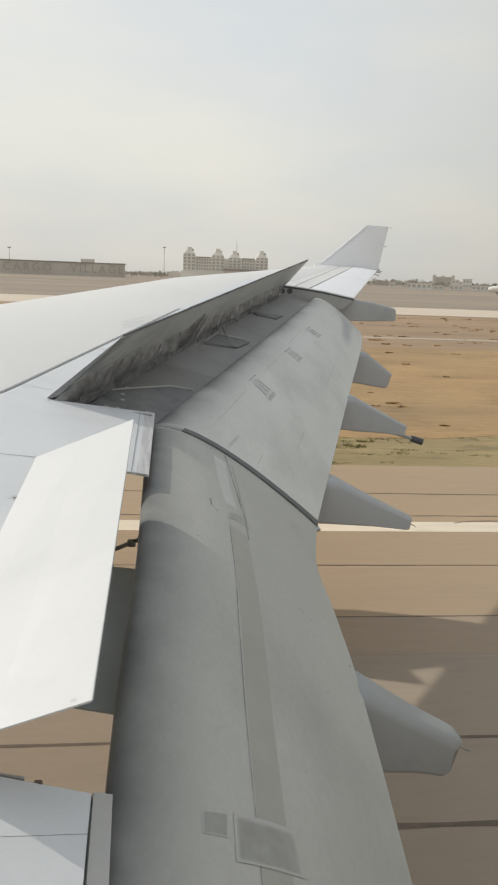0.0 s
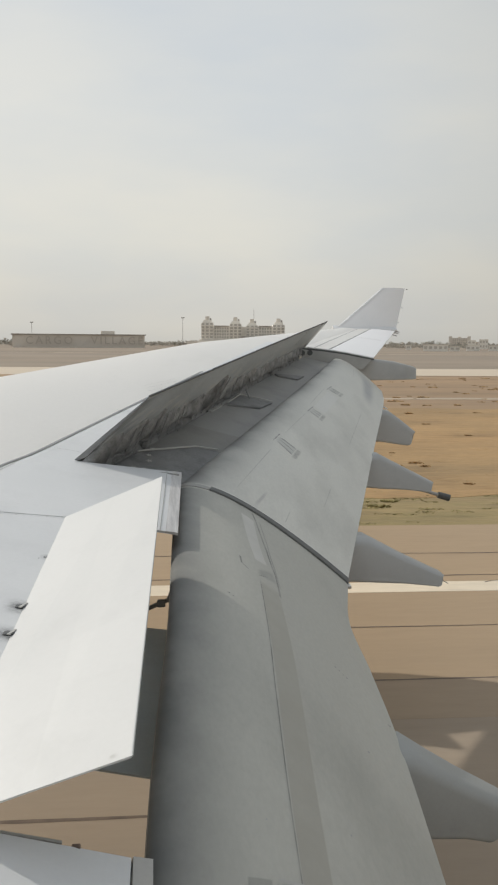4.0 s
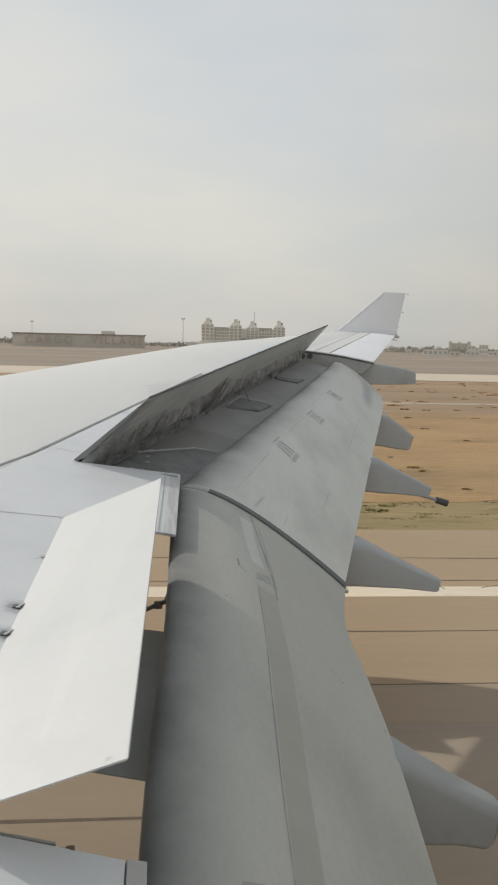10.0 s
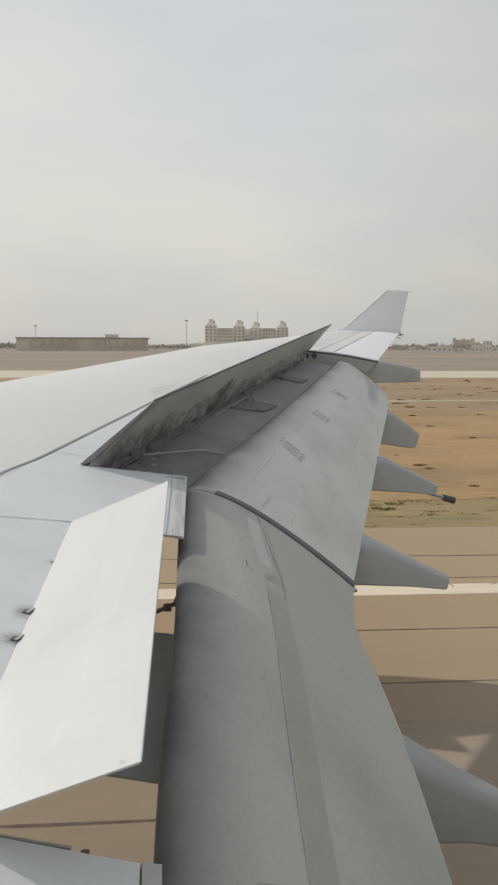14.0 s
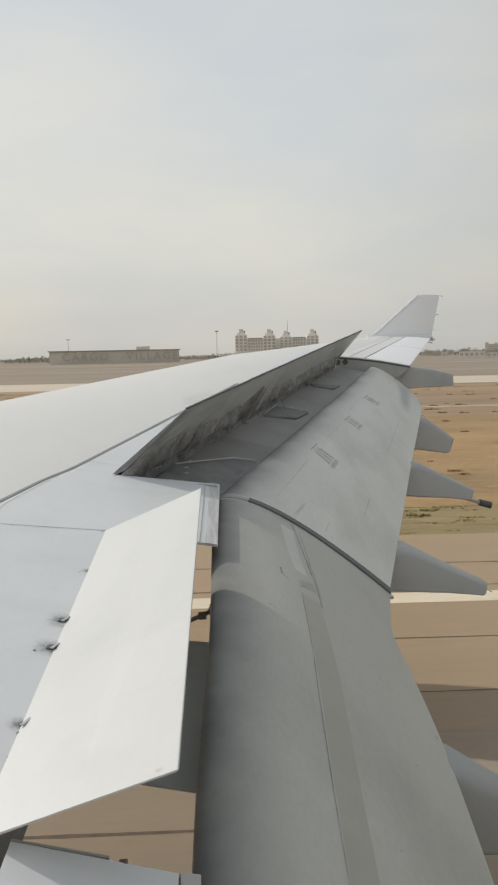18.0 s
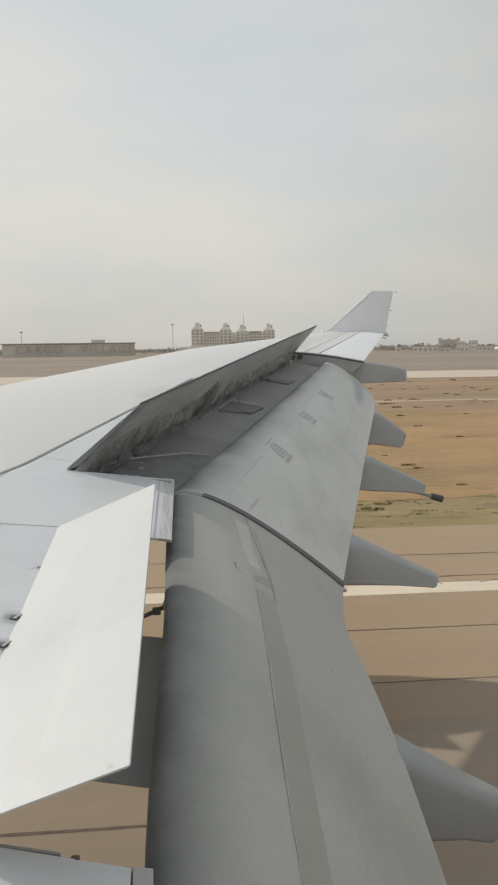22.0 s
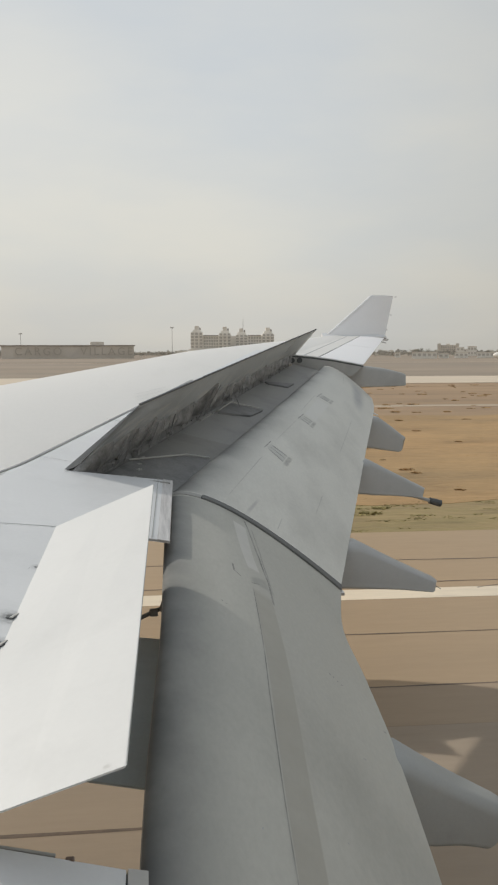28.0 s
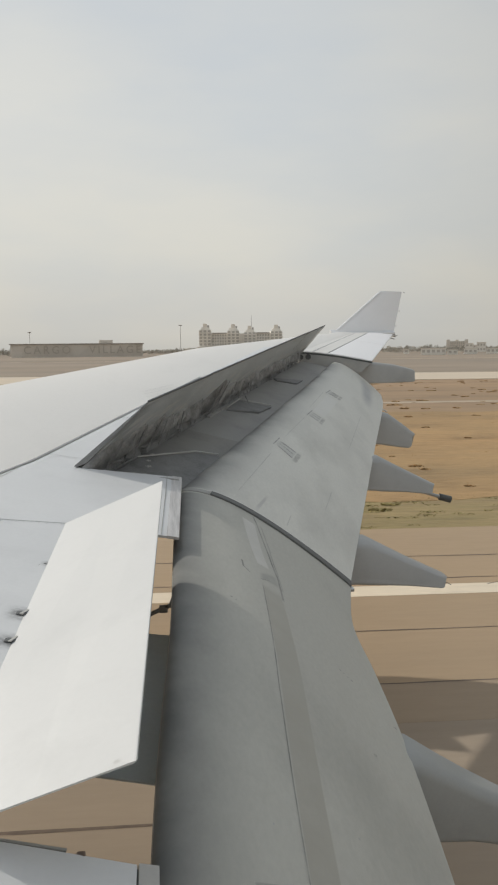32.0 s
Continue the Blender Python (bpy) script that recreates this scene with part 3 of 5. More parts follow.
# dust, with the shade of the flap nose painted in and fading aft
part("dusty_nose_skin", quad_bm(INNER, ((1.55, -0.54), (1.55, 0.45), (7.75, 0.45), (7.75, -0.54)), 0.0008, 96), NOSE_LONG, inner, "dusty skin with painted shade along the flap nose")
part("bright_doubler", quad_bm(INNER, ((6.53, 0.548), (6.56, 0.612), (7.54, 0.558), (7.56, 0.485)), 0.0006, 32), SHINE, inner, "narrow bright metal doubler")
part("joint_line", line_bm(INNER, ((7.72, 0.548), (7.55, 0.567), (6.95, 0.622), (6.48, 0.643), (5.98, 0.637)), 0.011, 0.0010), FINE, inner)
part("joint_line", line_bm(INNER, ((7.60, 0.585), (7.10, 0.628), (6.64, 0.648), (6.2, 0.65)), 0.009, 0.0010), FAINT, inner)
part("hook_mark", line_bm(INNER, ((6.42, 0.465), (6.27, 0.467), (6.21, 0.50), (6.21, 0.55), (6.30, 0.60)), 0.012, 0.0010), FINE, inner)
part("grime_strip", quad_bm(INNER, ((6.20, 0.53), (6.24, 0.66), (6.56, 0.64), (6.36, 0.55)), 0.0006), SMUDGE, inner)
part("spanwise_band", quad_bm(INNER, ((1.6, 0.55), (1.6, 0.64), (6.15, 0.638), (6.15, 0.545)), 0.0004, 60), YELLOWED, inner, "dull yellowish spanwise band")
part("spanwise_joint", line_bm(INNER, ((1.6, 0.546), (3.0, 0.548), (4.6, 0.540), (6.18, 0.552)), 0.0055, 0.0009), FINE, inner)
part("access_cover", quad_bm(INNER, ((2.73, 0.48), (2.84, 0.67), (3.07, 0.66), (2.97, 0.48)), 0.003), COVER, inner, "dull grey access cover")
part("cover_edge", quad_bm(INNER, ((2.965, 0.48), (3.065, 0.66), (3.085, 0.66), (2.985, 0.48)), 0.004), BARE, inner)
part("access_cover", quad_bm(INNER, ((2.80, 0.385), (2.83, 0.46), (2.965, 0.465), (2.92, 0.385)), 0.003), COVER, inner)
for y, c, w in ((5.52, 0.374, 0.012), (5.50, 0.396, 0.008), (5.41, 0.810, 0.010), (5.40, 0.824, 0.006), (5.38, 0.838, 0.006), (5.37, 0.850, 0.008), (4.50, 0.850, 0.010), (5.14, 0.975, 0.012), (3.3, 0.46, 0.006), (3.55, 0.72, 0.006)):
    part("screw_head", patch_bm(INNER, y, y + 0.012, c, c + w * 0.8, 0.003, ny=1, nc=2), SMEAR if y < 5 else GRIME, inner)
# mottled dirt, with the spoilers' shade painted in along the nose
part("dusty_nose_skin", quad_bm(OUTER, ((7.86, -0.45), (7.86, 0.50), (17.4, 0.42), (17.4, -0.45)), 0.0007, 80), NOSE_OUT, outer, "dusty mottled skin with painted shade along the flap nose")
# hinge covers on the outboard flap
for (ya, ca), (yb, cb), (yc, cc), (yd, cd) in (((10.19, 0.380), (9.89, 0.582), (10.26, 0.585), (10.42, 0.385)), ((12.26, 0.432), (12.13, 0.584), (12.47, 0.588), (12.53, 0.446)),
                                             ((14.18, 0.436), (14.16, 0.600), (14.42, 0.612), (14.43, 0.458))):
    cover = part("hinge_cover", quad_bm(OUTER, ((ya, ca), (yb, cb), (yc, cc), (yd, cd)), 0.0012, 12), STAIN_SOFT, outer, "stained hinge cover strip")
    for a, w in ((0.08, 0.024), (0.50, 0.016), (0.86, 0.026)):
        y0, c0, y1, c1 = mixed(ya, yd, a), mixed(ca, cd, a), mixed(yb, yc, a), mixed(cb, cc, a)
        part("cover_line", quad_bm(OUTER, ((y0 - w, c0), (y1 - w, c1), (y1 + w, c1), (y0 + w, c0)), 0.0022, 8), COVER_LINE, cover)
    part("cover_foot", quad_bm(OUTER, ((yb - 0.06, cb - 0.035), (yb - 0.06, cb + 0.01), (yc + 0.06, cc + 0.01), (yc + 0.06, cc - 0.035)), 0.0024, 8), FOOT, cover, "dark dirty cover foot")
    part("cover_head", line_bm(OUTER, ((ya - 0.07, ca), (yd + 0.10, cd)), 0.016, 0.0022), COVER_LINE, cover)
part("spanwise_joint", line_bm(OUTER, ((12.6, 0.402), (14.25, 0.405)), 0.012, 0.0016), FAINT_OUT, outer)
part("worn_patch", quad_bm(OUTER, ((12.58, 0.447), (12.50, 0.575), (14.05, 0.600), (14.08, 0.456)), 0.0012, 12), PALE_OUT, outer, "pale worn repair patch")
part("spanwise_joint", line_bm(OUTER, ((8.0, 0.418), (9.9, 0.415)), 0.010, 0.0016), FAINT_OUT, outer)
part("spanwise_joint", line_bm(OUTER, ((10.5, 0.410), (12.15, 0.432)), 0.010, 0.0016), FAINT_OUT, outer)
part("seal_smudge", quad_bm(OUTER, ((7.87, 0.53), (7.87, 0.565), (8.5, 0.568), (8.5, 0.55)), 0.0014, 8), SMUDGE_OUT, outer)
for points in (((11.65, 0.832), (13.0, 0.833), (14.2, 0.831)), ((9.05, 0.823), (9.4, 0.824), (9.78, 0.822)), ((8.0, 0.70), (8.35, 0.695)), ((16.2, 0.60), (16.75, 0.575), (17.2, 0.54))):
    part("rub_line", line_bm(OUTER, points, 0.006, 0.0016), FAINT_OUT, outer, "thin spanwise rub mark")
# shadow below the aileron, painted as a soft darker patch on the flap
part("outer_end_cover", quad_bm(OUTER, ((14.75, 0.80), (14.75, 0.92), (17.48, 0.90), (17.48, 0.62)), 0.0012), END_SHADE, outer, "bluish grey shade painted on the flap end")


# ---- spoilers ----
def spoiler(a, b, chord_a, chord_b, angle, fittings, name_label, thick=0.05):
    """A spoiler hinged along a-b, its chord vectors turned up about the hinge line."""
    a, b = Vector(a), Vector(b)
    axis = (b - a).normalized()
    turn = Matrix.Rotation(radians(-angle), 3, axis)
    ca, cb = turn @ Vector(chord_a), turn @ Vector(chord_b)
    n = ca.cross(axis).normalized()
    if n.z < 0:
        n = -n
    rings = []
    for t in (0, 1):
        p, c = mixed(a, b, t), mixed(ca, cb, t)
        rings.append([p - n * min(0.015, thick), p + n * 0.004, p + c * 0.5 + n * 0.003, p + c * 0.99 + n * 0.002, p + c, p + c * 0.985 - n * 0.006, p + c * 0.5 - n * thick * 0.6, p + c * 0.1 - n * thick])
    sp = part("spoiler", loft(rings), WHITE, wing, name_label)

    def below(t, f, lift=0.0):
        """A point on the underside."""
        d = mixed(thick, thick * 0.6, min(1, max(0, (f - 0.1) / 0.4))) if f < 0.5 else mixed(thick * 0.6, 0.007, (f - 0.5) / 0.49)
        return mixed(a, b, t) + mixed(ca, cb, t) * f - n * (d + 0.002 + lift)

    part("underside_skin", loft([[below(t, f) for f in (0.08, 0.3, 0.5, 0.75, 0.97)] for t in (0.006, 0.25, 0.5, 0.75, 0.994)], caps=False, closed=False), UNDER, sp, "mottled dark grey underside")
    if fittings:
        rnd = random.Random(int(a.y * 100))
        axis_v = (b - a).normalized()
        part("trailing_edge_seal", rod(a + ca + n * 0.002, b + cb + n * 0.002, 0.013, n=6), SEAL, sp, "thin dark trailing edge seal")
        part("hinge_seal", loft([[below(t, 0.02, 0.003), below(t, 0.16 + 0.10 * rnd.random(), 0.003)] for t in [0.006 + 0.988 * i / 14 for i in range(15)]], caps=False, closed=False), OILY, sp, "black greasy hinge seal")
        for t, top, wide in fittings:
            deep, shapes, rings_n = rnd.uniform(0.07, 0.12), [], 13
            for k in range(rings_n):
                q = k / (rings_n - 1)
                u = min(0.992, max(0.004, t + wide * (q - 0.5)))
                swell = math.sin(math.pi * min(1.0, 0.08 + 0.92 * q ** 1.25)) ** 0.8
                hi, d = max(0.05, top * swell * rnd.uniform(0.82, 1.1)), deep * (0.5 + 0.6 * swell) * rnd.uniform(0.75, 1.15)
                shapes.append((u, [(0.01, 0.0), (hi, 0.0), (hi * 0.98, 0.012), (hi * rnd.uniform(0.75, 0.9), d * rnd.uniform(0.25, 0.5)), (hi * rnd.uniform(0.5, 0.65), d * rnd.uniform(0.5, 0.8)),
                                   (hi * 0.3, d * rnd.uniform(0.8, 1.0)), (0.03, d), (-0.06, d * 0.8)]))
            bm = loft([[below(u, f, lift) for f, lift in prof] for u, prof in shapes])
            rib = part("hinge_bracket", bm, OILY, sp, "black greasy hinge bracket", smooth=70)
            for k in range(2):
                u = t + rnd.uniform(-0.08, 0.10)
                part("hydraulic_line", rod(below(u, top * rnd.uniform(0.5, 1.0), 0.03), below(u + rnd.uniform(0.0, 0.05), -0.05, 0.16), 0.006, n=5), GRIME if k else SPAR, rib)
            for k in range(2):
                u, f = t + wide * rnd.uniform(-0.5, 0.3), top * rnd.uniform(0.8, 1.1)
                bm = worn_uv(loft([[below(u + 0.12 * i / 4, f + 0.20 * k / 4 + 0.06 * i / 4, 0.003) for k in range(5)] for i in range(5)], caps=False, closed=False), 4)
                part("scrape", bm, FADE_FIT, sp)
        part("end_rib", loft([[p - axis_v * 0.006 for p in rings[0]], [p - axis_v * 0.002 for p in rings[0]]]), SPAR, sp)
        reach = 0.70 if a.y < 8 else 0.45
        # darkest at the hinge line, fading up the chord
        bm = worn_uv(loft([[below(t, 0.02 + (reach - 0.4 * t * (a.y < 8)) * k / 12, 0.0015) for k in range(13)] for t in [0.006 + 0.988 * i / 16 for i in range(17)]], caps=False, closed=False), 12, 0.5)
        part("grime_film", bm, UNDER_FILM, sp, "dark film above the hinge line")
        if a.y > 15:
            # pale patch painted where sunlight catches the outermost end
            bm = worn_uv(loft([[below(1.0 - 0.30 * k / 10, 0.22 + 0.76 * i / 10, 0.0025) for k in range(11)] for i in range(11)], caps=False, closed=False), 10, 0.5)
            part("bare_end", bm, LIT_END, sp, "sunlight painted on the end of the spoiler underside")
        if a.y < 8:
            # darkest at the inboard end, fading outboard
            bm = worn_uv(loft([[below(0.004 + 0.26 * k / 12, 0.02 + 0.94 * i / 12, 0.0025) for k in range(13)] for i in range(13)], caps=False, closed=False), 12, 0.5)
            part("soot_stain", bm, END_FILM, sp, "dark patch at the spoiler end")
            for u, f, du, df in ((0.10, 0.46, 0.16, 0.22), (0.30, 0.44, 0.20, 0.16), (0.52, 0.50, 0.26, 0.14), (0.02, 0.10, 0.05, 0.30)):
                bm = worn_uv(loft([[below(u + du * i / 6, f + df * k / 6 + 0.10 * i / 6, 0.004) for k in range(7)] for i in range(7)], caps=False, closed=False), 6)
                part("pale_smear", bm, FADE_FIT, sp, "pale wiped smear in the grime")
        foot = mixed(a, b, 0.5) + Vector((0.06, 0, -0.16))
        part("actuator", rod(foot, below(0.5, 0.20, 0.02), 0.04, 0.03), GRIME, sp, "hydraulic actuator")
    return sp, a, b, ca, cb, n


H0, H1 = Vector((-0.82, 7.60, 4.548)), Vector((3.132, 17.58, 5.53))
# along the hinge, height up the chord, width
FITTINGS = (((0.16, 0.36, 0.40), (0.44, 0.40, 0.36), (0.70, 0.42, 0.34), (0.93, 0.30, 0.22)), ((0.15, 0.28, 0.34), (0.42, 0.30, 0.32), (0.74, 0.58, 0.36), (0.94, 0.40, 0.20)),
            ((0.16, 0.34, 0.34), (0.44, 0.27, 0.30), (0.68, 0.32, 0.30), (0.91, 0.25, 0.20)), ((0.14, 0.30, 0.30), (0.42, 0.30, 0.32), (0.70, 0.24, 0.30), (0.92, 0.20, 0.18)),
            ((0.14, 0.22, 0.30), (0.40, 0.22, 0.30), (0.62, 0.15, 0.22)))
for i, tilt in enumerate((56.2, 56.5, 56.6, 56.6, 56.4)):
    t0, t1 = i / 5 + 0.0008, (i + 1) / 5 - 0.0012
    c0, c1 = (Vector((mixed(0.91, 0.77, t), mixed(0.29, 0.04, t), mixed(-0.11, -0.10, t))) for t in (t0, t1))
    spoiler(mixed(H0, H1, t0) + Vector((0.006, 0, 0)), mixed(H0, H1, t1) + Vector((0.006, 0, 0)), c0, c1, tilt, FITTINGS[i], "raised white spoiler with grimy dark underside")
inner_spoiler, sa, sb, sca, scb, sn = spoiler((-0.835, 2.70, 3.990), (-0.712, 5.955, 4.362), (0.772, -0.03, -0.121), (0.778, 0.025, -0.087), 29.0, (), "raised clean white inner spoiler", 0.006)


def on_spoiler(t, f, lift=0.0045):
    return mixed(sa, sb, t) + mixed(sca, scb, t) * f + sn * lift


scuff = loft([[on_spoiler(0.004 + 0.012 * i / 6, 0.875 + 0.06 * k / 6, 0.00245) for k in range(7)] for i in range(7)], caps=False, closed=False)
part("scuff_mark", worn_uv(scuff, 6), SCUFFED, inner_spoiler)
for t, f in [(0.43 + 0.02 * k, 0.332) for k in range(6)] + [(0.46 + 0.022 * k, 0.122) for k in range(4)]:
    part("paint_chip", plate([on_spoiler(t, f), on_spoiler(t, f + 0.005), on_spoiler(t + 0.002, f + 0.005), on_spoiler(t + 0.0015, f)], 0.002), BAR, inner_spoiler)
# grey strip drawn for the shadowed thickness of the trailing edge
part("edge_strip", plate([on_spoiler(0.0, 0.997, 0.0030), on_spoiler(0.0, 1.002, 0.002), on_spoiler(1.0, 1.002, 0.002), on_spoiler(1.0, 0.999, 0.0025)], 0.004), LINE, inner_spoiler)
for t in (0.42, 0.68, 0.9):
    p = mixed(sa, sb, t)
    part("hinge_arm", plate([p + Vector((0.02, 0, -0.03)), p + mixed(sca, scb, t) * 0.5 - sn * 0.04, p + Vector((0.10, 0, -0.22))], 0.02), GRIME, inner_spoiler)
for y, big, off in ((4.12, 1.0, 0.022), (4.44, 1.0, 0.027), (5.18, 0.45, 0.036), (3.42, 0.6, 0.004)):
    x, z = hinge(y)
    x -= off
    lug = part("hinge_lug", soft_box(x - 0.036 * big, x + 0.024 * big, y - 0.022 * big, y + 0.024 * big, z - 0.004, z + 0.006 + 0.014 * big, 0.005), SEAL, wing, "black greasy hinge lug")
    w, reach = 0.21 * big + 0.02, 0.15 * big
    sheet = loft([[upper(y + w * (i / 6 - 0.5), 0.002 + reach * k / 6) + Vector((0, 0, 0.0043)) for k in range(7)] for i in range(7)], caps=False, closed=False)
    part("grease_stain", worn_uv(sheet, 6, 0.42), SPLASH, lug)
    if big > 0.5:
        part("lug_tab", plate([(x - 0.012, y - 0.030, z + 0.024), (x + 0.004, y - 0.034, z + 0.023), (x + 0.030, y + 0.026, z + 0.026), (x + 0.020, y + 0.032, z + 0.027)], 0.006), BARE, lug, "bright bare metal tab")
    else:
        part("lug_pin", rod((x - 0.035, y - 0.03, z + 0.002), (x - 0.035, y - 0.03, z + 0.014), 0.011, n=8), SEAL, lug)

def cove_dz(y):
    return mixed(-0.24, -0.21, (y - 7.8) / 9.7)


rail = [[Vector((hinge(y)[0] + a, y, hinge(y)[1] + cove_dz(y) + b)) for a, b in ((0.055, 0.0), (0.095, -0.015), (0.095, 0.012), (0.055, 0.03))] for y in (11.2, 12.0, 12.8)]
part("hinge_rail", loft(rail), COVE, wing, "pale rail below the spoiler hinges")
rnd = random.Random(77)
for k in range(46):
    y = 7.9 + 9.4 * (k / 46) ** 1.3 + rnd.uniform(-0.04, 0.04)
    hx, hz = hinge(y)
    z0, r = hz + cove_dz(y) * rnd.uniform(0.25, 0.95), rnd.uniform(0.012, 0.035)
    if k % 3 == 0:
        part("spar_clip", soft_box(hx + 0.03, hx + 0.06 + r, y - r, y + r, z0 - r, z0 + r, 0.004), GRIME, wing)
    elif k % 3 == 1:
        part("hydraulic_pipe", rod((hx + 0.07, y, z0), (hinge(y + 0.5)[0] + 0.07, y + 0.5, hinge(y + 0.5)[1] + cove_dz(y) * rnd.uniform(0.3, 0.9)), 0.009, n=6), GRIME, wing)
    else:
        part("bonding_lead", rod((hx + 0.05, y, hz - 0.03), (hx + 0.10, y + rnd.uniform(-0.05, 0.15), hz + cove_dz(y)), 0.005, n=5), SPAR, wing)
# ---- cove floor, track beams and the open gap below the inner spoiler ----
def cove_point(y, f, lift=0.0):
    """A point of the cove floor: f from the spar to below the flap nose."""
    hx, hz = hinge(y)
    nx, nz = between(OUTER, y, 1), between(OUTER, y, 2)
    return Vector((mixed(hx + 0.05, nx + 0.12, f), y, mixed(hz + cove_dz(y), nz - 0.12, f) + lift))


part("cove_floor", loft([[cove_point(y, 0), cove_point(y, 1), cove_point(y, 1, -0.05), cove_point(y, 0, -0.05)] for y in (7.78, 10.2, 12.6, 15.0, 17.55)]), COVE, wing, "plain grey floor of the flap cove")
# shade of the cove's inboard end, painted on the floor and fading outboard
shade_sheet = loft([[cove_point(7.80 + 2.6 * k / 16, 0.97 * i / 16, 0.004) for k in range(17)] for i in range(17)], caps=False, closed=False)
part("soot_film", worn_uv(shade_sheet, 16, 0.5), FLOOR_SHADE, wing, "shade painted on the cove floor")
for y, f, r in ((8.30, 0.20, 0.022), (8.36, 0.30, 0.016), (8.62, 0.24, 0.02), (8.80, 0.16, 0.018), (9.05, 0.10, 0.014), (8.15, 0.38, 0.014)):
    q = cove_point(y, f, 0.02)
    union = part("pipe_union", rod(q - Vector((r * 1.6, 0, 0)), q + Vector((r * 1.6, 0.01, 0.006)), r, r * 0.8, n=8), BARE, wing, "pale metal pipe union in the cove")
    part("collar", rod(q - Vector((r * 0.4, 0, 0)), q + Vector((r * 0.4, 0, 0)), r * 1.35, n=6), METAL, union)
part("cove_end_wall", plate([(-0.74, 7.76, 4.50), (0.17, 7.76, 4.37), (0.20, 7.76, 4.05), (-0.70, 7.76, 4.05)], 0.03), COVE, wing)
# the first outline is widened inboard to darken the shaded floor there too
for corners, bright in ((((8.80, 0.04), (9.04, 0.20), (9.45, 0.49), (9.53, 0.76), (9.3, 0.97), (7.84, 0.97), (7.84, 0.04)), 3), (((11.80, 0.11), (12.51, 0.09), (12.63, 0.65), (12.10, 0.58)), 2), (((14.83, 0.05), (15.31, 0.60), (14.87, 0.57), (14.72, 0.17)), 0)):
    pts = [cove_point(y, f, 0.03) for y, f in corners]
    beam = part("track_beam", plate([p for p in pts[::-1]], 0.028), SPAR, wing, "dark flap track beam in the cove")
    for a, b in zip(pts[:bright], pts[1:bright + 1]):
        part("edge_strip", rod(a + Vector((0, 0, 0.02)), b + Vector((0, 0, 0.02)), 0.010, n=6), BARE, beam, "pale metal edge")
    if bright == 2:
        a, b = cove_point(12.42, 0.30, 0.02), cove_point(12.55, 0.16, 0.16)
        part("pull_rod", rod(a, b, 0.008, n=6), SPAR, beam)
for x in (3.13, 3.30):
    part("drain_hole", rod((x, 17.555, 5.385), (x, 17.60, 5.385), 0.06, n=14), SEAL, wing)
low = part("lower_shroud_panel", plate([(-0.66, 4.27, 3.36), (0.12, 4.10, 3.28), (0.22, 6.19, 3.345), (-0.60, 6.30, 3.42)], 0.012), SHROUD, wing, "shaded lower shroud panel")
rodm = part("linkage_rod", rod((-0.19, 6.40, 3.455), (0.06, 6.42, 3.55), 0.018), GRIME, wing, "dark flap linkage rod")
part("rod_end", rod((0.05, 6.40, 3.525), (0.08, 6.42, 3.60), 0.030), GRIME, rodm)
part("rod_knuckle", soft_box(-0.05, 0.02, 6.38, 6.43, 3.49, 3.55, 0.012), GRIME, rodm)

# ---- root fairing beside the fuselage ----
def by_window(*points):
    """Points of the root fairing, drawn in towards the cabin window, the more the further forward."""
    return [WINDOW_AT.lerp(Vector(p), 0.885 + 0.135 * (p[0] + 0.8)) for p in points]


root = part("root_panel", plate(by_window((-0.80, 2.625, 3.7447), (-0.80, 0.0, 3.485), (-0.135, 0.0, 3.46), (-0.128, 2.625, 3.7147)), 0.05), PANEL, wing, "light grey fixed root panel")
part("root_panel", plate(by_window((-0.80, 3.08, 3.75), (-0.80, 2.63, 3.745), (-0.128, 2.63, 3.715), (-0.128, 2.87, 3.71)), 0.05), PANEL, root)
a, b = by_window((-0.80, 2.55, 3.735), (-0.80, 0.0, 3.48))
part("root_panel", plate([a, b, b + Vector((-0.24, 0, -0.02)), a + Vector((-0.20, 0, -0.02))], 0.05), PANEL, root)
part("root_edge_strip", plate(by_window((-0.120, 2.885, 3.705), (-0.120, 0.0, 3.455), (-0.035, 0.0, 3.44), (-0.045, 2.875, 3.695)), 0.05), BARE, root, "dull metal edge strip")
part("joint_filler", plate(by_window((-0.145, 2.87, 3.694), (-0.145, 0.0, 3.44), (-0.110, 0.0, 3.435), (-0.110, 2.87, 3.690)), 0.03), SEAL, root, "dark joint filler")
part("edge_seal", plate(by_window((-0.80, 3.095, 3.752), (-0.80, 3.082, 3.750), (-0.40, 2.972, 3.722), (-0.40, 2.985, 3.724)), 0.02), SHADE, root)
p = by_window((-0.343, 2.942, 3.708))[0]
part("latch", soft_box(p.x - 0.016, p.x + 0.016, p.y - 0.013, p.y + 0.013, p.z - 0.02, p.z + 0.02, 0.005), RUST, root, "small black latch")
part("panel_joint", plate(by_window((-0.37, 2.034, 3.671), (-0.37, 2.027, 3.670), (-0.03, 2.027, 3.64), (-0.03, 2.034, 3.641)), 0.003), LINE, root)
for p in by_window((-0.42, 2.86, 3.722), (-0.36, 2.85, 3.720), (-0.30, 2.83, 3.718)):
    part("screw_head", rod(p - Vector((0, 0, 0.03)), p, 0.0038, n=8), GRIME, root)


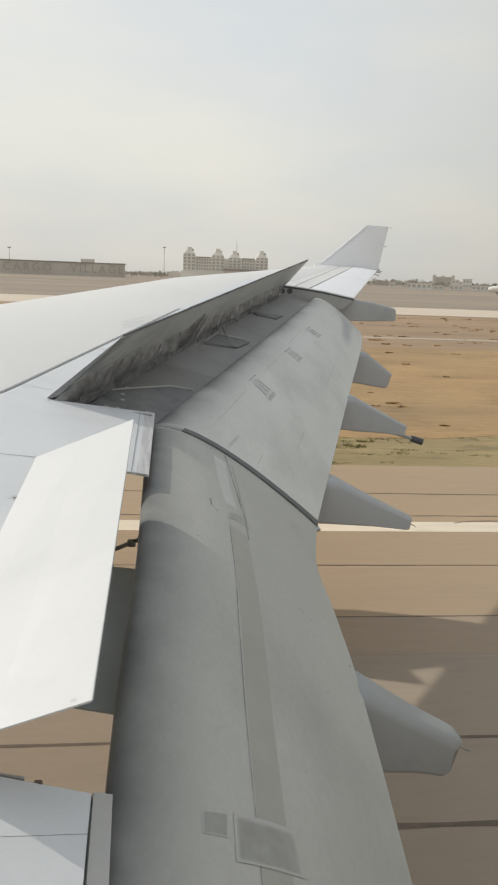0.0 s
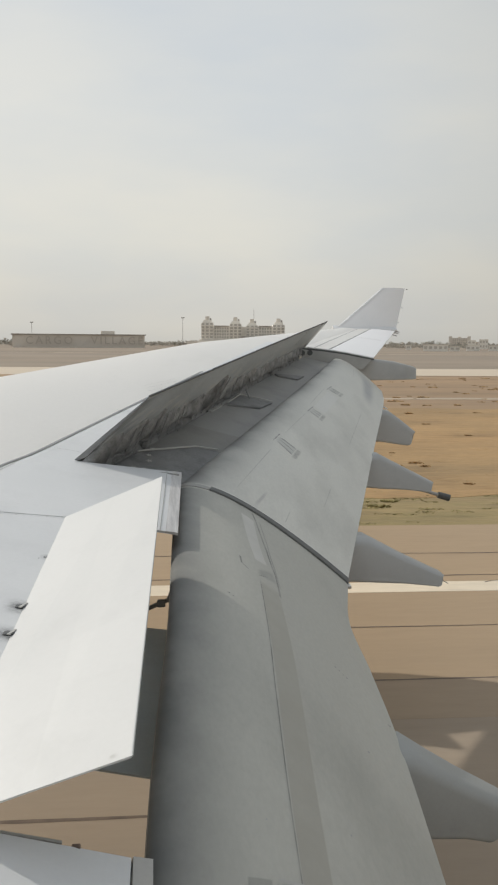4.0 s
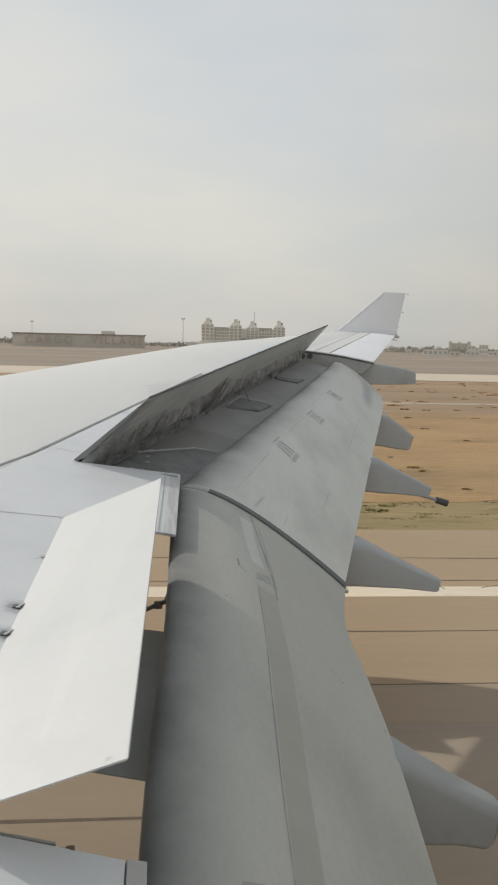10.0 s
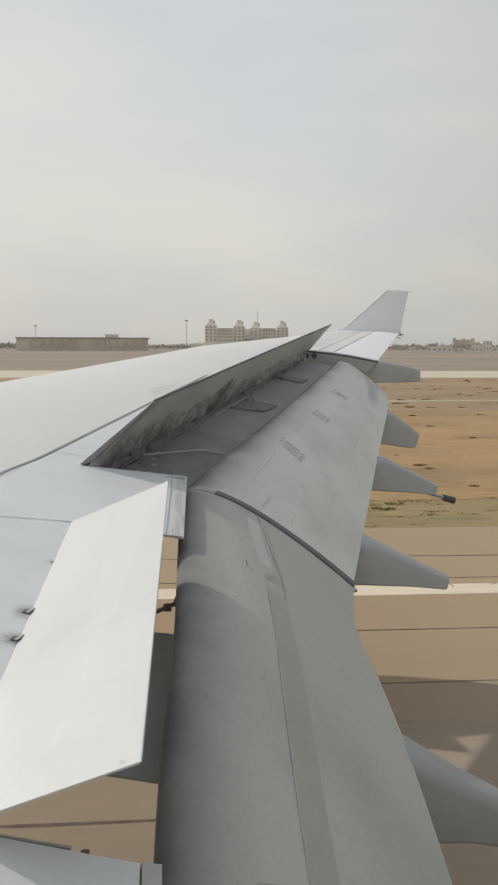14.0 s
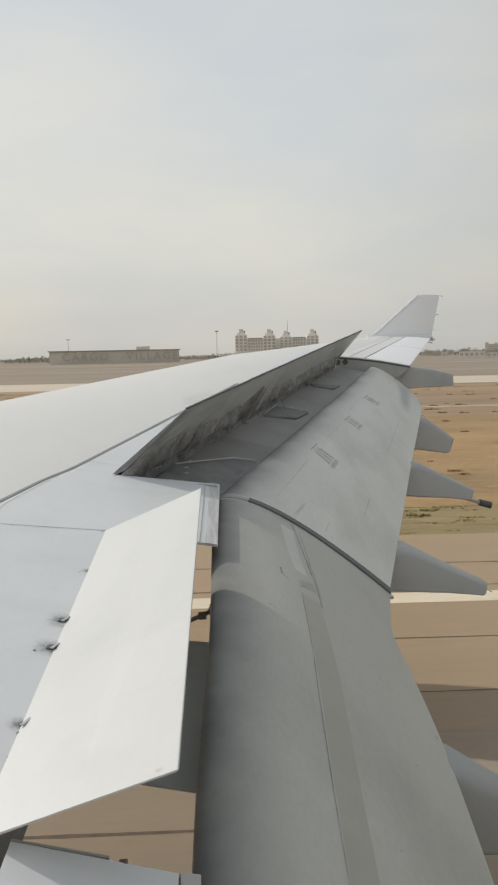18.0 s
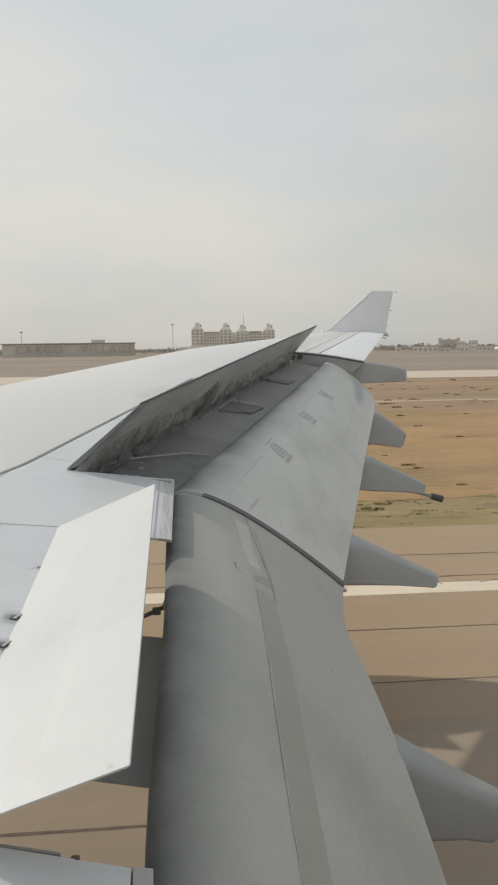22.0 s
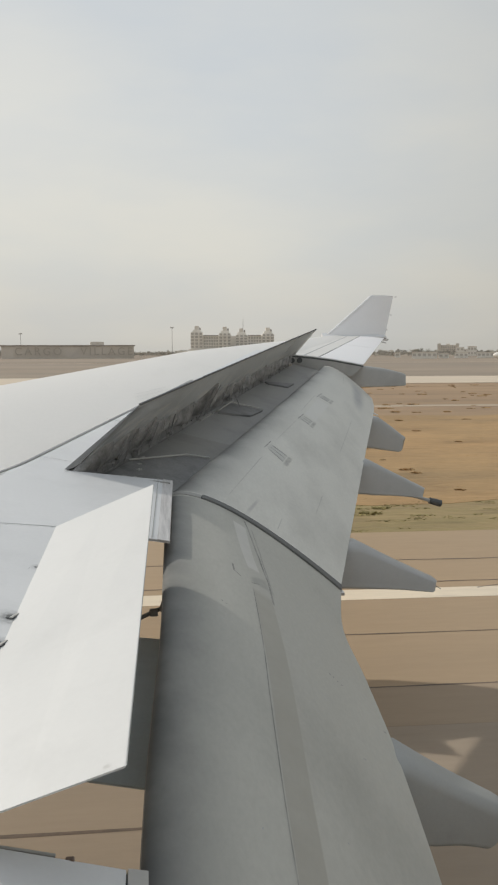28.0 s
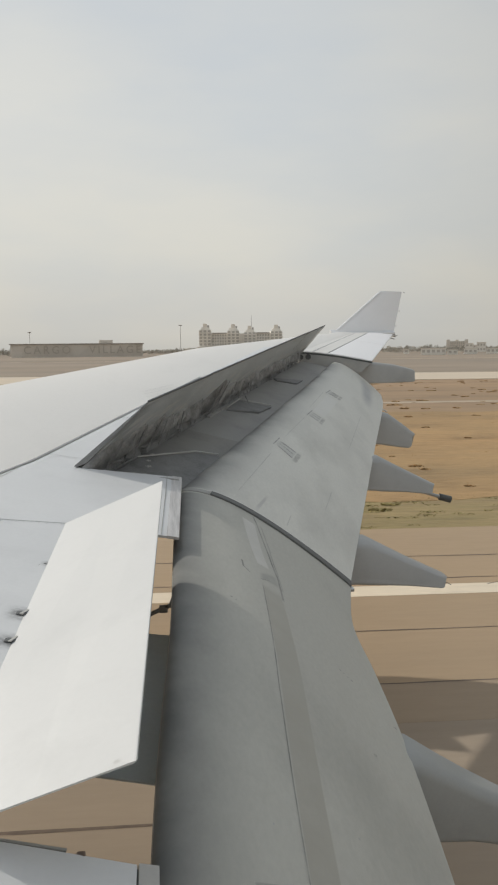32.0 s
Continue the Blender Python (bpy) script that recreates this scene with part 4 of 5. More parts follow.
# ---- flap track fairings ----
def fairing(y, pts, width, label, paint=None, rake=0.0):
    """A canoe fairing: (x, top z, bottom z) from its front to its blunt tail, width across; rake draws the tail's foot forward."""
    rings = []
    x_end, x_start = pts[-1][0], pts[0][0]
    for x, top, bot in pts:
        f = (x - x_start) / (x_end - x_start)
        w = width * (1 - 0.45 * f ** 2) / 2
        mid, h = (top + bot) / 2, (top - bot) / 2
        rings.append([Vector((x - rake * f ** 6 * (0.5 - 0.5 * math.sin(a)), y + w * (1 - 0.50 * ((math.sin(a) + 1) / 2) ** 1.6) * math.copysign(abs(math.cos(a)) ** 0.20, math.cos(a)), mid + h * math.copysign(abs(math.sin(a)) ** 0.20, math.sin(a))))
                      for a in [2 * math.pi * (i + 0.5) / 28 for i in range(28)]])
    return part("flap_track_fairing", loft(rings), paint or FAIR, wing, label, smooth=50)


BLUNT = "grey flap track fairing with blunt tail"
f5 = fairing(5.02, [(0.5, 2.80, 2.62), (1.3, 2.92, 2.46), (1.55, 2.95, 2.415), (1.63, 2.95, 2.40), (1.84, 2.81, 2.37), (2.05, 2.68, 2.345), (2.21, 2.592, 2.31), (2.33, 2.525, 2.285), (2.365, 2.502, 2.277), (2.38, 2.48, 2.282)], 0.74, BLUNT, SHADEFAIR, 0.21)
f4 = fairing(9.15, [(0.9, 3.2, 3.05), (1.9, 3.34, 2.88), (2.3, 3.375, 2.85), (2.40, 3.36, 2.84), (2.88, 3.10, 2.80), (3.30, 2.894, 2.745), (3.365, 2.864, 2.735), (3.38, 2.848, 2.738)], 0.74, BLUNT, None, 0.10)
fairing(12.45, [(1.9, 3.7, 3.5), (2.9, 3.83, 3.37), (3.36, 3.865, 3.33), (3.45, 3.865, 3.315), (3.89, 3.63, 3.285), (4.34, 3.40, 3.235), (4.375, 3.382, 3.23), (4.385, 3.37, 3.235)], 0.72, "grey flap track fairing with slim tail", None, 0.12)
fairing(15.5, [(2.8, 4.05, 3.9), (3.8, 4.25, 3.72), (4.38, 4.30, 3.66), (4.48, 4.28, 3.64), (4.77, 4.07, 3.60), (5.00, 3.888, 3.578), (5.037, 3.86, 3.573), (5.052, 3.845, 3.578)], 0.72, BLUNT, None, 0.18)
f1 = fairing(17.95, [(2.8, 5.20, 4.85), (3.6, 5.30, 4.78), (4.2, 5.30, 4.765), (4.78, 5.25, 4.75), (5.31, 5.18, 4.752), (5.77, 5.065, 4.765), (5.83, 5.03, 4.78)], 0.46, "pale grey outer flap track fairing")
noz = part("fuel_jettison_pipe", rod((4.15, 12.4, 3.265), (4.50, 12.4, 3.155), 0.028), FAIR, wing, "fuel dump pipe with dark nozzle")
part("nozzle", rod((4.475, 12.4, 3.162), (4.665, 12.4, 3.105), 0.053, 0.057, n=14), SEAL, noz, "dark metal nozzle")
for f, a, b in ((f5, (2.33, 5.02, 2.41), (2.49, 5.04, 2.33)), (f4, (3.32, 9.15, 2.80), (3.47, 9.17, 2.71))):
    part("static_wick", rod(a, b, 0.004, n=6), GRIME, f)
part("edge_stub", rod((4.42, 15.85, 4.365), (4.60, 15.88, 4.27), 0.014, n=6), EDGE, outer, "short bright stub on the flap edge")

# ---- outer wing: fixed strip, ailerons, winglet ----
TAIL = ((17.62, 4.76, 5.270), (26.6, 7.93, 5.985))


def aft(y, f, lift=0.0):
    hx, hz = hinge(y)
    tx, tz = between(TAIL, y, 1), between(TAIL, y, 2)
    return Vector((mixed(hx, tx, f), y, mixed(hz, tz, f) + 0.03 * math.sin(math.pi * f) + lift))


def aft_bm(y0, y1, f0, f1, t0, t1):
    rings = []
    for y in (y0, (y0 + y1) / 2, y1):
        fs = [mixed(f0, f1, i / 4) for i in range(5)]
        rings.append([aft(y, f) for f in fs] + [aft(y, f) - Vector((0, 0, mixed(t0, t1, (f - f0) / (f1 - f0)))) for f in fs[::-1]])
    return loft(rings)


part("fixed_outer_panel", aft_bm(17.62, 26.55, 0.005, 0.37, 0.30, 0.16), WING, wing, "fixed skin ahead of the ailerons")
part("aileron", aft_bm(17.64, 22.0, 0.385, 1.0, 0.15, 0.015), TIPW, wing, "white aileron in line with the wing")
part("aileron", aft_bm(22.03, 26.3, 0.385, 1.0, 0.15, 0.015), TIPW, wing, "white aileron in line with the wing")
part("hinge_gap", aft_bm(17.64, 26.3, 0.366, 0.390, 0.10, 0.10), SEAL, wing)
part("panel_joint", loft([[aft(y, f, 0.004), aft(y, f + 0.018, 0.004)] for y, f in ((17.7, 0.16), (20.5, 0.13), (23.5, 0.10), (26.2, 0.06))], caps=False, closed=False), LINE, wing)
part("inboard_edge_strip", loft([[aft(17.60, f, 0.004), aft(17.66, f, 0.004), aft(17.66, f, -0.03), aft(17.60, f, -0.03)] for f in (0.0, 0.3, 0.6, 1.0)]), EDGE, wing, "bright edge of the outer panel")
# black strip in place of the shadow gap under the panel edge
part("panel_edge_seal", loft([[aft(17.585, f, -0.018), aft(17.60, f, -0.018), aft(17.60, f, -0.055), aft(17.585, f, -0.055)] for f in (0.0, 0.3, 0.6, 1.0)]), SEAL, wing, "dark strip for the shadow gap below the panel edge")
part("inboard_end_wall", plate([aft(17.61, 0.0, -0.02), aft(17.61, 1.0, -0.02), aft(17.61, 0.85, -0.30), aft(17.61, 0.0, -0.45)], 0.02), FAIR, wing)


def winglet_ring(f):
    le = Vector((mixed(5.90, 7.545, f), mixed(26.58, 26.92, f), mixed(6.08, 7.43, f)))
    te = Vector((mixed(7.95, 8.315, f), mixed(26.64, 26.92, f), mixed(6.02, 7.40, f)))
    out, t = [], mixed(0.075, 0.03, f)
    for i in range(17):
        c = -1 + i / 8
        u = abs(c) ** 1.5
        h = t * 5 * (0.2969 * math.sqrt(u) - 0.126 * u - 0.3516 * u * u + 0.2843 * u ** 3 - 0.1015 * u ** 4) * 2
        out.append(mixed(le, te, u) + Vector((0, h if c > 0 else -h, 0)))
    return out[:-1]


wl = part("winglet", loft([winglet_ring(f) for f in (0, 0.25, 0.5, 0.75, 0.96, 1.0)]), TIPW, wing, "white swept winglet", smooth=40)
part("winglet_root_fillet", loft([[Vector((mixed(5.75, 7.95, f), 26.45, mixed(6.02, 5.97, f) + 0.03)), Vector((mixed(5.75, 7.95, f), 26.62, mixed(6.10, 6.03, f) + 0.05)),
                                  Vector((mixed(5.75, 7.95, f), 26.72, mixed(6.02, 5.97, f) - 0.05)), Vector((mixed(5.75, 7.95, f), 26.45, mixed(6.0, 5.93, f) - 0.06))] for f in (0, 0.3, 0.7, 1.0)]), EDGE, wing, "bright fillet at the winglet foot")
part("leading_edge_strip", loft([[p + Vector((dx, dy, 0)) for dx, dy in ((-0.03, 0), (0.02, -0.035), (0.09, -0.045), (0.10, 0), (0.02, 0.035))] for p in (winglet_ring(f)[8] for f in (0.03, 0.35, 0.7, 0.97))]), EDGE, wl, "bright polished leading edge")
for z, x in ((6.25, 8.02), (6.75, 8.15), (7.36, 8.31)):
    part("static_wick", rod((x, 26.75, z), (x + 0.06, 26.75, z - 0.01), 0.010, n=6), GRIME, wl)
for y in (24.6, 25.6, 26.2):
    p = aft(y, 1.0)
    part("static_wick", rod(p, p + Vector((0.16, 0.02, -0.04)), 0.012, n=6), GRIME, wing)

# ---- outer engine below the wing; its shadow lies on the runway ----
ENG_Y, ENG_Z = 14.33, 3.4


def nacelle():
    prof = ((-4.75, 0.78), (-4.9, 0.86), (-4.7, 0.93), (-3.8, 0.98), (-1.2, 0.98), (0.2, 0.84), (1.0, 0.62), (1.7, 0.36), (2.2, 0.12))
    return loft([[Vector((x, ENG_Y + r * math.cos(a), ENG_Z + r * math.sin(a))) for a in [2 * math.pi * i / 32 for i in range(32)]] for x, r in prof])


nac = part("engine_nacelle", nacelle(), HULL, wing, "white engine nacelle below the wing", smooth=50)
# unseen fin, added to give the nacelle's runway shadow its tooth
part("nacelle_strake", plate([(x, ENG_Y - 0.792 * r, ENG_Z + 0.611 * r) for x, r in ((-2.1, 0.93), (-0.93, 1.29), (-0.72, 0.84))], 0.03), HULL, nac)
part("pylon", loft([[(-2.6, ENG_Y - 0.12, 4.4), (-2.6, ENG_Y + 0.12, 4.4), (-1.8, ENG_Y + 0.12, 4.6), (-1.8, ENG_Y - 0.12, 4.6)],
                    [(1.4, ENG_Y - 0.1, 4.2), (1.4, ENG_Y + 0.1, 4.2), (1.4, ENG_Y + 0.1, 5.05), (1.4, ENG_Y - 0.1, 5.05)]]), HULL, nac)

# ---- fuselage behind the window ----
part("fuselage", loft([[Vector((x, -3.1 + 2.78 * math.cos(a), 5.2 + 2.78 * math.sin(a))) for a in [2 * math.pi * i / 48 for i in range(48)]] for x in (-26, -10, 0, 10, 24)]), HULL, wing, "plain white fuselage side", smooth=60)
gear = part("main_gear_leg", rod((-1.6, 1.6, 0.9), (-1.6, 1.2, 3.9), 0.16, n=14), METAL, wing, "main landing gear leg")
for x in (-2.25, -0.95):
    for y in (1.25, 2.15):
        part("wheel", rod((x, y - 0.2, 0.71), (x, y + 0.2, 0.71), 0.65, n=24), SEAL, gear)
part("bogie_beam", rod((-2.3, 1.7, 0.75), (-0.9, 1.7, 0.75), 0.14, n=10), METAL, gear)

wing.matrix_world = LEAN

# ---- ground: strips that run along the runway ----
TURN = radians(-2.0)                  # the runway's line against the aircraft's


ground = link_mesh("ground", box(-4500, 4500, -4500, 4500, -1.0, 0.0), PLAIN)
tagged(ground, "flat hazy brown plain reaching the horizon", "ground", kind="structure")


def band(name, y0, y1, z, mat, label, category, x0=-2500, x1=2500, ragged=0.0, seed=1, step=6.0, reach=260):
    """A flat strip of ground along x; ragged wears its edges in and out near the camera."""
    bm = bmesh.new()
    rnd = random.Random(seed)
    xs = [x0]
    if ragged:
        xs += [-reach + step * i for i in range(int(2 * reach / step) + 1)]
    xs.append(x1)
    rows = []
    for x in xs:
        a, b = (rnd.uniform(-ragged, ragged), rnd.uniform(-ragged, ragged)) if ragged and abs(x) <= reach else (0, 0)
        rows.append([bm.verts.new((x, y0 + a, z)), bm.verts.new((x, y1 + b, z)), bm.verts.new((x, y0 + a, -0.05)), bm.verts.new((x, y1 + b, -0.05))])
    for p, q in zip(rows, rows[1:]):
        bm.faces.new((p[0], q[0], q[1], p[1]))
        bm.faces.new((p[0], p[2], q[2], q[0]))
        bm.faces.new((p[1], q[1], q[3], p[3]))
    ob = link_mesh(name, bm, mat)
    ob.rotation_euler.z = TURN
    return tagged(ob, label, category, kind="structure")


runway = band("runway", -30, 23.9, 0.06, RUNWAY, "dusty tan worn runway surface", "runway")
band("verge", 23.4, 29.6, 0.025, VERGE, "olive dry grass verge beside the runway", "grass verge", ragged=0.25, seed=2)
band("dry_field", 28.6, 68.0, 0.035, FIELD, "golden dry grass field", "field", ragged=0.9, seed=3, step=3.0)
band("scrub_strip", 68.0, 136.0, 0.03, SCRUB, "brown scrubby soil strip", "soil", ragged=1.2, seed=4)
for y0, y1, s in ((79.5, 82.0, 5),):
    band("dirt_track", y0, y1, 0.05, TRACK, "pale dirt track across the field", "track", ragged=0.2, seed=s)
band("taxiway", 138.0, 176.0, 0.07, TAXI, "pale concrete taxiway", "taxiway")
band("shoulder", 126.0, 137.5, 0.045, SCRUB, "brown worn taxiway shoulder", "soil", ragged=1.0, seed=8)
band("far_scrub", 176.5, 400.0, 0.04, PLAIN, "brown scrub beyond the taxiway", "soil", ragged=2.0, seed=9, step=12, reach=600)
band("far_track", 400.0, 409.0, 0.06, TRACK, "pale far dirt strip", "track", ragged=3.0, seed=10, step=20, reach=900)


def wavy(y, x0, x1, width, amp, seed, z=0.066, step=0.5, slope=0.0):
    bm = bmesh.new()
    rnd = random.Random(seed)
    prev, drift = None, 0.0
    x = x0
    while x <= x1:
        drift = drift * 0.93 + rnd.uniform(-amp, amp)
        w = width * rnd.uniform(0.6, 1.25) / 2
        cur = (bm.verts.new((x, y + drift + slope * (x - x0) - w, z)), bm.verts.new((x, y + drift + slope * (x - x0) + w, z)))
        if prev:
            bm.faces.new((prev[0], cur[0], cur[1], prev[1]))
        prev = cur
        x += step
    return bm


part("wheel_track", box(-2500, 2500, -26, 11.2, 0.056, 0.0635), RUBBERED, runway, "greyer runway strip worn by wheels")
# greyed on to the engine shadow's edge, to deepen the shade lying there
part("wheel_track_edge", box(-2500, 2500, 11.204, 12.6, 0.056, 0.0632), GREY_EDGE, runway)
part("edge_stripe", box(-2500, 2500, 17.30, 18.05, 0.055, 0.064), STRIPE, runway, "worn cream edge stripe")
for y, w, amp, s in ((20.6, 0.05, 0.02, 1), (18.55, 0.05, 0.03, 2), (15.1, 0.035, 0.010, 4), (12.6, 0.05, 0.008, 5), (8.95, 0.06, 0.010, 6), (7.3, 0.12, 0.01, 7)):
    part("sealed_crack", wavy(y, -60, 120, w, amp, s), CRACK, runway, "dark bitumen line in the runway")
for x, y, n, sl, s in ((6.5, 13.4, 3.0, -0.75, 21), (7.0, 17.9, 2.6, 0.25, 23)):
    part("sealed_crack", wavy(y, x, x + n, 0.045, 0.06, s, z=0.067, step=0.2, slope=sl), CRACK, runway)


# ---- plants on the field ----
def tufts(count, y0, y1, x0, x1, h, spread, blades, seed, lean=1.2, wide=(0.8, 1.6)):
    """Clumps of thin upright blades."""
    rnd = random.Random(seed)
    verts, faces = [], []
    for _ in range(count):
        y = y0 + (y1 - y0) * rnd.random()
        x = rnd.uniform(x0, x1) * (0.35 + 0.65 * y / y1)
        size = rnd.uniform(0.5, 1.3)
        sx = spread * size * rnd.uniform(*wide)
        for _ in range(int(blades * size)):
            a = rnd.uniform(0, 2 * math.pi)
            r = rnd.random() ** 0.5
            bx, by = x + sx * r * math.cos(a), y + spread * size * r * math.sin(a)
            hh, w = h * size * rnd.uniform(0.4, 1.0) * (1.1 - 0.6 * r), 0.035 + 0.03 * rnd.random()
            lx, ly = rnd.uniform(-lean, lean) * hh, rnd.uniform(-lean, lean) * hh
            c, d = math.cos(a) * w, math.sin(a) * w
            i = len(verts)
            verts += [(bx - c, by - d, 0.02), (bx + c, by + d, 0.02), (bx + lx, by + ly, 0.03 + hh)]
            faces.append((i, i + 1, i + 2))
    return verts, faces


def stuff(name, data, mat, label, category):
    me = bpy.data.meshes.new(name)
    me.from_pydata(data[0], [], data[1])
    me.materials.append(mat)
    ob = new(name, me)
    ob.rotation_euler.z = TURN
    return tagged(ob, label, category, kind="stuff")


stuff("dry_bushes", tufts(100, 30, 67, -25, 70, 0.13, 0.26, 150, 11, 2.0), BUSH, "low brown dry bushes scattered over the field", "bushes")
stuff("straw_tufts", tufts(700, 29, 68, -25, 70, 0.03, 0.5, 30, 12, 6.0, (1.0, 2.6)), TUFT, "straw-coloured grass tufts on the field", "grass")
stuff("verge_tufts", tufts(160, 24.2, 30.0, -6, 26, 0.03, 0.26, 45, 13, 5.0, (1.0, 2.2)), OLIVE, "short olive grass tufts on the verge", "grass")
stuff("verge_bushes", tufts(4, 25.5, 31.0, -4, 30, 0.10, 0.40, 260, 15, 3.0, (1.0, 2.4)), OLIVE, "low grey-green bushes on the verge", "bushes")
stuff("scrub_bushes", tufts(260, 69, 134, -45, 120, 0.20, 0.4, 110, 14, 2.0), BUSH, "low brown scrub before the taxiway", "bushes")


# ---- far things: azimuth in degrees from straight outboard, and distance ----
def spot(az, dist):
    a = radians(az)
    return Vector((dist * math.sin(a), dist * math.cos(a), 0.0))


def far_trees(name, count, az0, az1, d0, d1, h0, h1, seed, mat, label):
    """A far wood: each tree a thin stem and an uneven crown of loose flakes."""
    rnd = random.Random(seed)
    verts, faces = [], []
    for _ in range(count):
        p = spot(rnd.uniform(az0, az1), rnd.uniform(d0, d1))
        h = rnd.uniform(h0, h1) * (0.6 + 0.8 * max(0.0, noise.noise((p.x * 0.006, p.y * 0.002, seed)) + 0.3))
        w = h * rnd.uniform(0.28, 0.6)
        i = len(verts)
        verts += [(p.x - 0.2, p.y, 0), (p.x + 0.2, p.y, 0), (p.x, p.y, h * 0.6)]
        faces.append((i, i + 1, i + 2))
        for _ in range(22):
            a, r, t = rnd.uniform(0, 6.283), rnd.random() ** 0.5, rnd.random()
            cw = w * math.sin(math.pi * (0.15 + 0.8 * t)) ** 0.7
            c = Vector((p.x + cw * r * math.cos(a), p.y + cw * r * math.sin(a), h * (0.06 + 0.86 * t)))
            s = h * rnd.uniform(0.12, 0.26)
            i = len(verts)
            for k in range(3):
                verts.append(tuple(c + Vector((rnd.uniform(-s, s), rnd.uniform(-s, s), rnd.uniform(-s, s)))))
            faces.append((i, i + 1, i + 2))
            verts.append(tuple(c + Vector((rnd.uniform(-s, s), rnd.uniform(-s, s), -s))))
            faces.append((i, i + 1, i + 3))
            faces.append((i + 1, i + 2, i + 3))
    return stuff(name, (verts, faces), mat, label, "trees")


far_trees("far_tree_line", 1500, -20, 32, 1300, 1700, 5, 10.5, 31, HAZETREE, "grey-green far tree line on the horizon, paled for haze")
far_trees("far_hedge", 900, -20, 32, 950, 1250, 1.5, 3.5, 32, HAZETREE, "low scrub in front of the far trees, paled for haze")


def tree(az, dist, h, seed):
    """A tapered trunk with limbs and a crown of many small leaf flakes."""
    rnd = random.Random(seed)
    base = spot(az, dist)
    t = thing("tree", base, "green tree far across the plain, paled for haze", "tree", "trees on the plain")
    part("trunk", rod(base, base + Vector((0, 0, h * 0.62)), h * 0.035, h * 0.014, n=7), BARK, t)
    verts, faces = [], []
    lobes = []
    for k in range(9):
        a, r, z = rnd.uniform(0, 6.283), rnd.uniform(0.05, 0.34) * h, rnd.uniform(0.36, 0.88) * h
        c = base + Vector((r * math.cos(a), r * math.sin(a), z))
        lobes.append((c, rnd.uniform(0.10, 0.20) * h))
        if k < 5:
            part("limb", rod(base + Vector((0, 0, h * rnd.uniform(0.25, 0.5))), c, h * 0.014, h * 0.005, n=5), BARK, t)
    bm = bmesh.new()
    for c, r in lobes:
        for _ in range(80):
            d = Vector((rnd.gauss(0, 1), rnd.gauss(0, 1), rnd.gauss(0, 0.8))).normalized() * r * rnd.uniform(0.4, 1.1)
            s = h * rnd.uniform(0.018, 0.045)
            bm.faces.new([bm.verts.new(c + d + Vector((rnd.uniform(-s, s), rnd.uniform(-s, s), rnd.uniform(-s, s)))) for _ in range(3)])
    part("crown", bm, LEAF, t, "uneven crown of leaves paled for haze")


for i, (az, d, h) in enumerate(((0.9, 900, 6.5), (1.3, 930, 5.5), (3.9, 1000, 7), (19.05, 690, 9.5), (19.55, 700, 7.5), (19.8, 705, 6.5), (-11.6, 1100, 8), (23.6, 900, 7), (24.3, 880, 8.5))):
    tree(az, d, h, 50 + i)


def turned(az, dist, yaw=None):
    """The axes of a building that faces the runway: x along its front, y away from the runway."""
    p = spot(az, dist)
    return Matrix.Translation(p) @ Matrix.Rotation(radians(-az if yaw is None else yaw), 4, 'Z')


def block(name, m, x0, x1, y0, y1, z0, z1, mat, parent, label=""):
    return part(name, box(x0, x1, y0, y1, z0, z1, m=m), mat, parent, label)


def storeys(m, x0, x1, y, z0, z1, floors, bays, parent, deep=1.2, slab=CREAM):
    """Window bays set back between projecting floor slabs."""
    h = (z1 - z0) / floors
    for k in range(floors):
        block("balcony_slab", m, x0, x1, y - deep, y + 0.02, z0 + k * h - 0.35, z0 + k * h + 0.75, slab, parent)
        w = (x1 - x0) / bays
        for b in range(bays):
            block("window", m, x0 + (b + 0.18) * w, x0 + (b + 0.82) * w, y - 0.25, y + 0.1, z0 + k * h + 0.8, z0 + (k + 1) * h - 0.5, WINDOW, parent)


def hotel(az, dist):
    m = turned(az, dist)
    t = thing("hotel", m.translation, "hazy cream multi-storey building with four stepped towers", "building")
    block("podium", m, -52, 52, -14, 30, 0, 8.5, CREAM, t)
    block("side_podium", m, -66, -50, -8, 22, 0, 6.5, CONCRETE, t)
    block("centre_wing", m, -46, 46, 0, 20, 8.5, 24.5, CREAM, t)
    block("hall", m, 0, 46, -40, -14, 0, 10.5, SHED, t, "lower hall with dark roof edge")
    block("hall_roof_edge", m, -1.5, 47.5, -41, -13, 10.5, 12.5, ROOFD, t)
    for x, h in ((-42, 33), (-8, 32), (12, 30), (44, 31)):
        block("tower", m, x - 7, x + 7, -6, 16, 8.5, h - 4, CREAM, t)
        storeys(m, x - 7.6, x + 7.6, -6, 9.5, h - 4, 5, 3, t, 1.3)
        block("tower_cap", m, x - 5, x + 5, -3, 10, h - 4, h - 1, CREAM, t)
        block("penthouse", m, x - 2.6, x + 2.2, 0, 6, h - 1, h + 3.5, CONCRETE, t)
        block("roof_tank", m, x + 2.8, x + 4.6, 1, 4, h - 1, h + 1.6, ROOFD, t)
    for x0, x1, b in ((-34, -16, 6), (20, 36, 5)):
        storeys(m, x0, x1, 0, 9.5, 24.0, 4, b, t, 0.9)
        block("roof_shade", m, x0, x1, -1.5, 3, 24.5, 25.6, ROOFD, t)
    part("antenna", rod(m @ Vector((14, 4, 30)), m @ Vector((14, 4, 46)), 0.35, 0.15, n=6), STEEL, t)


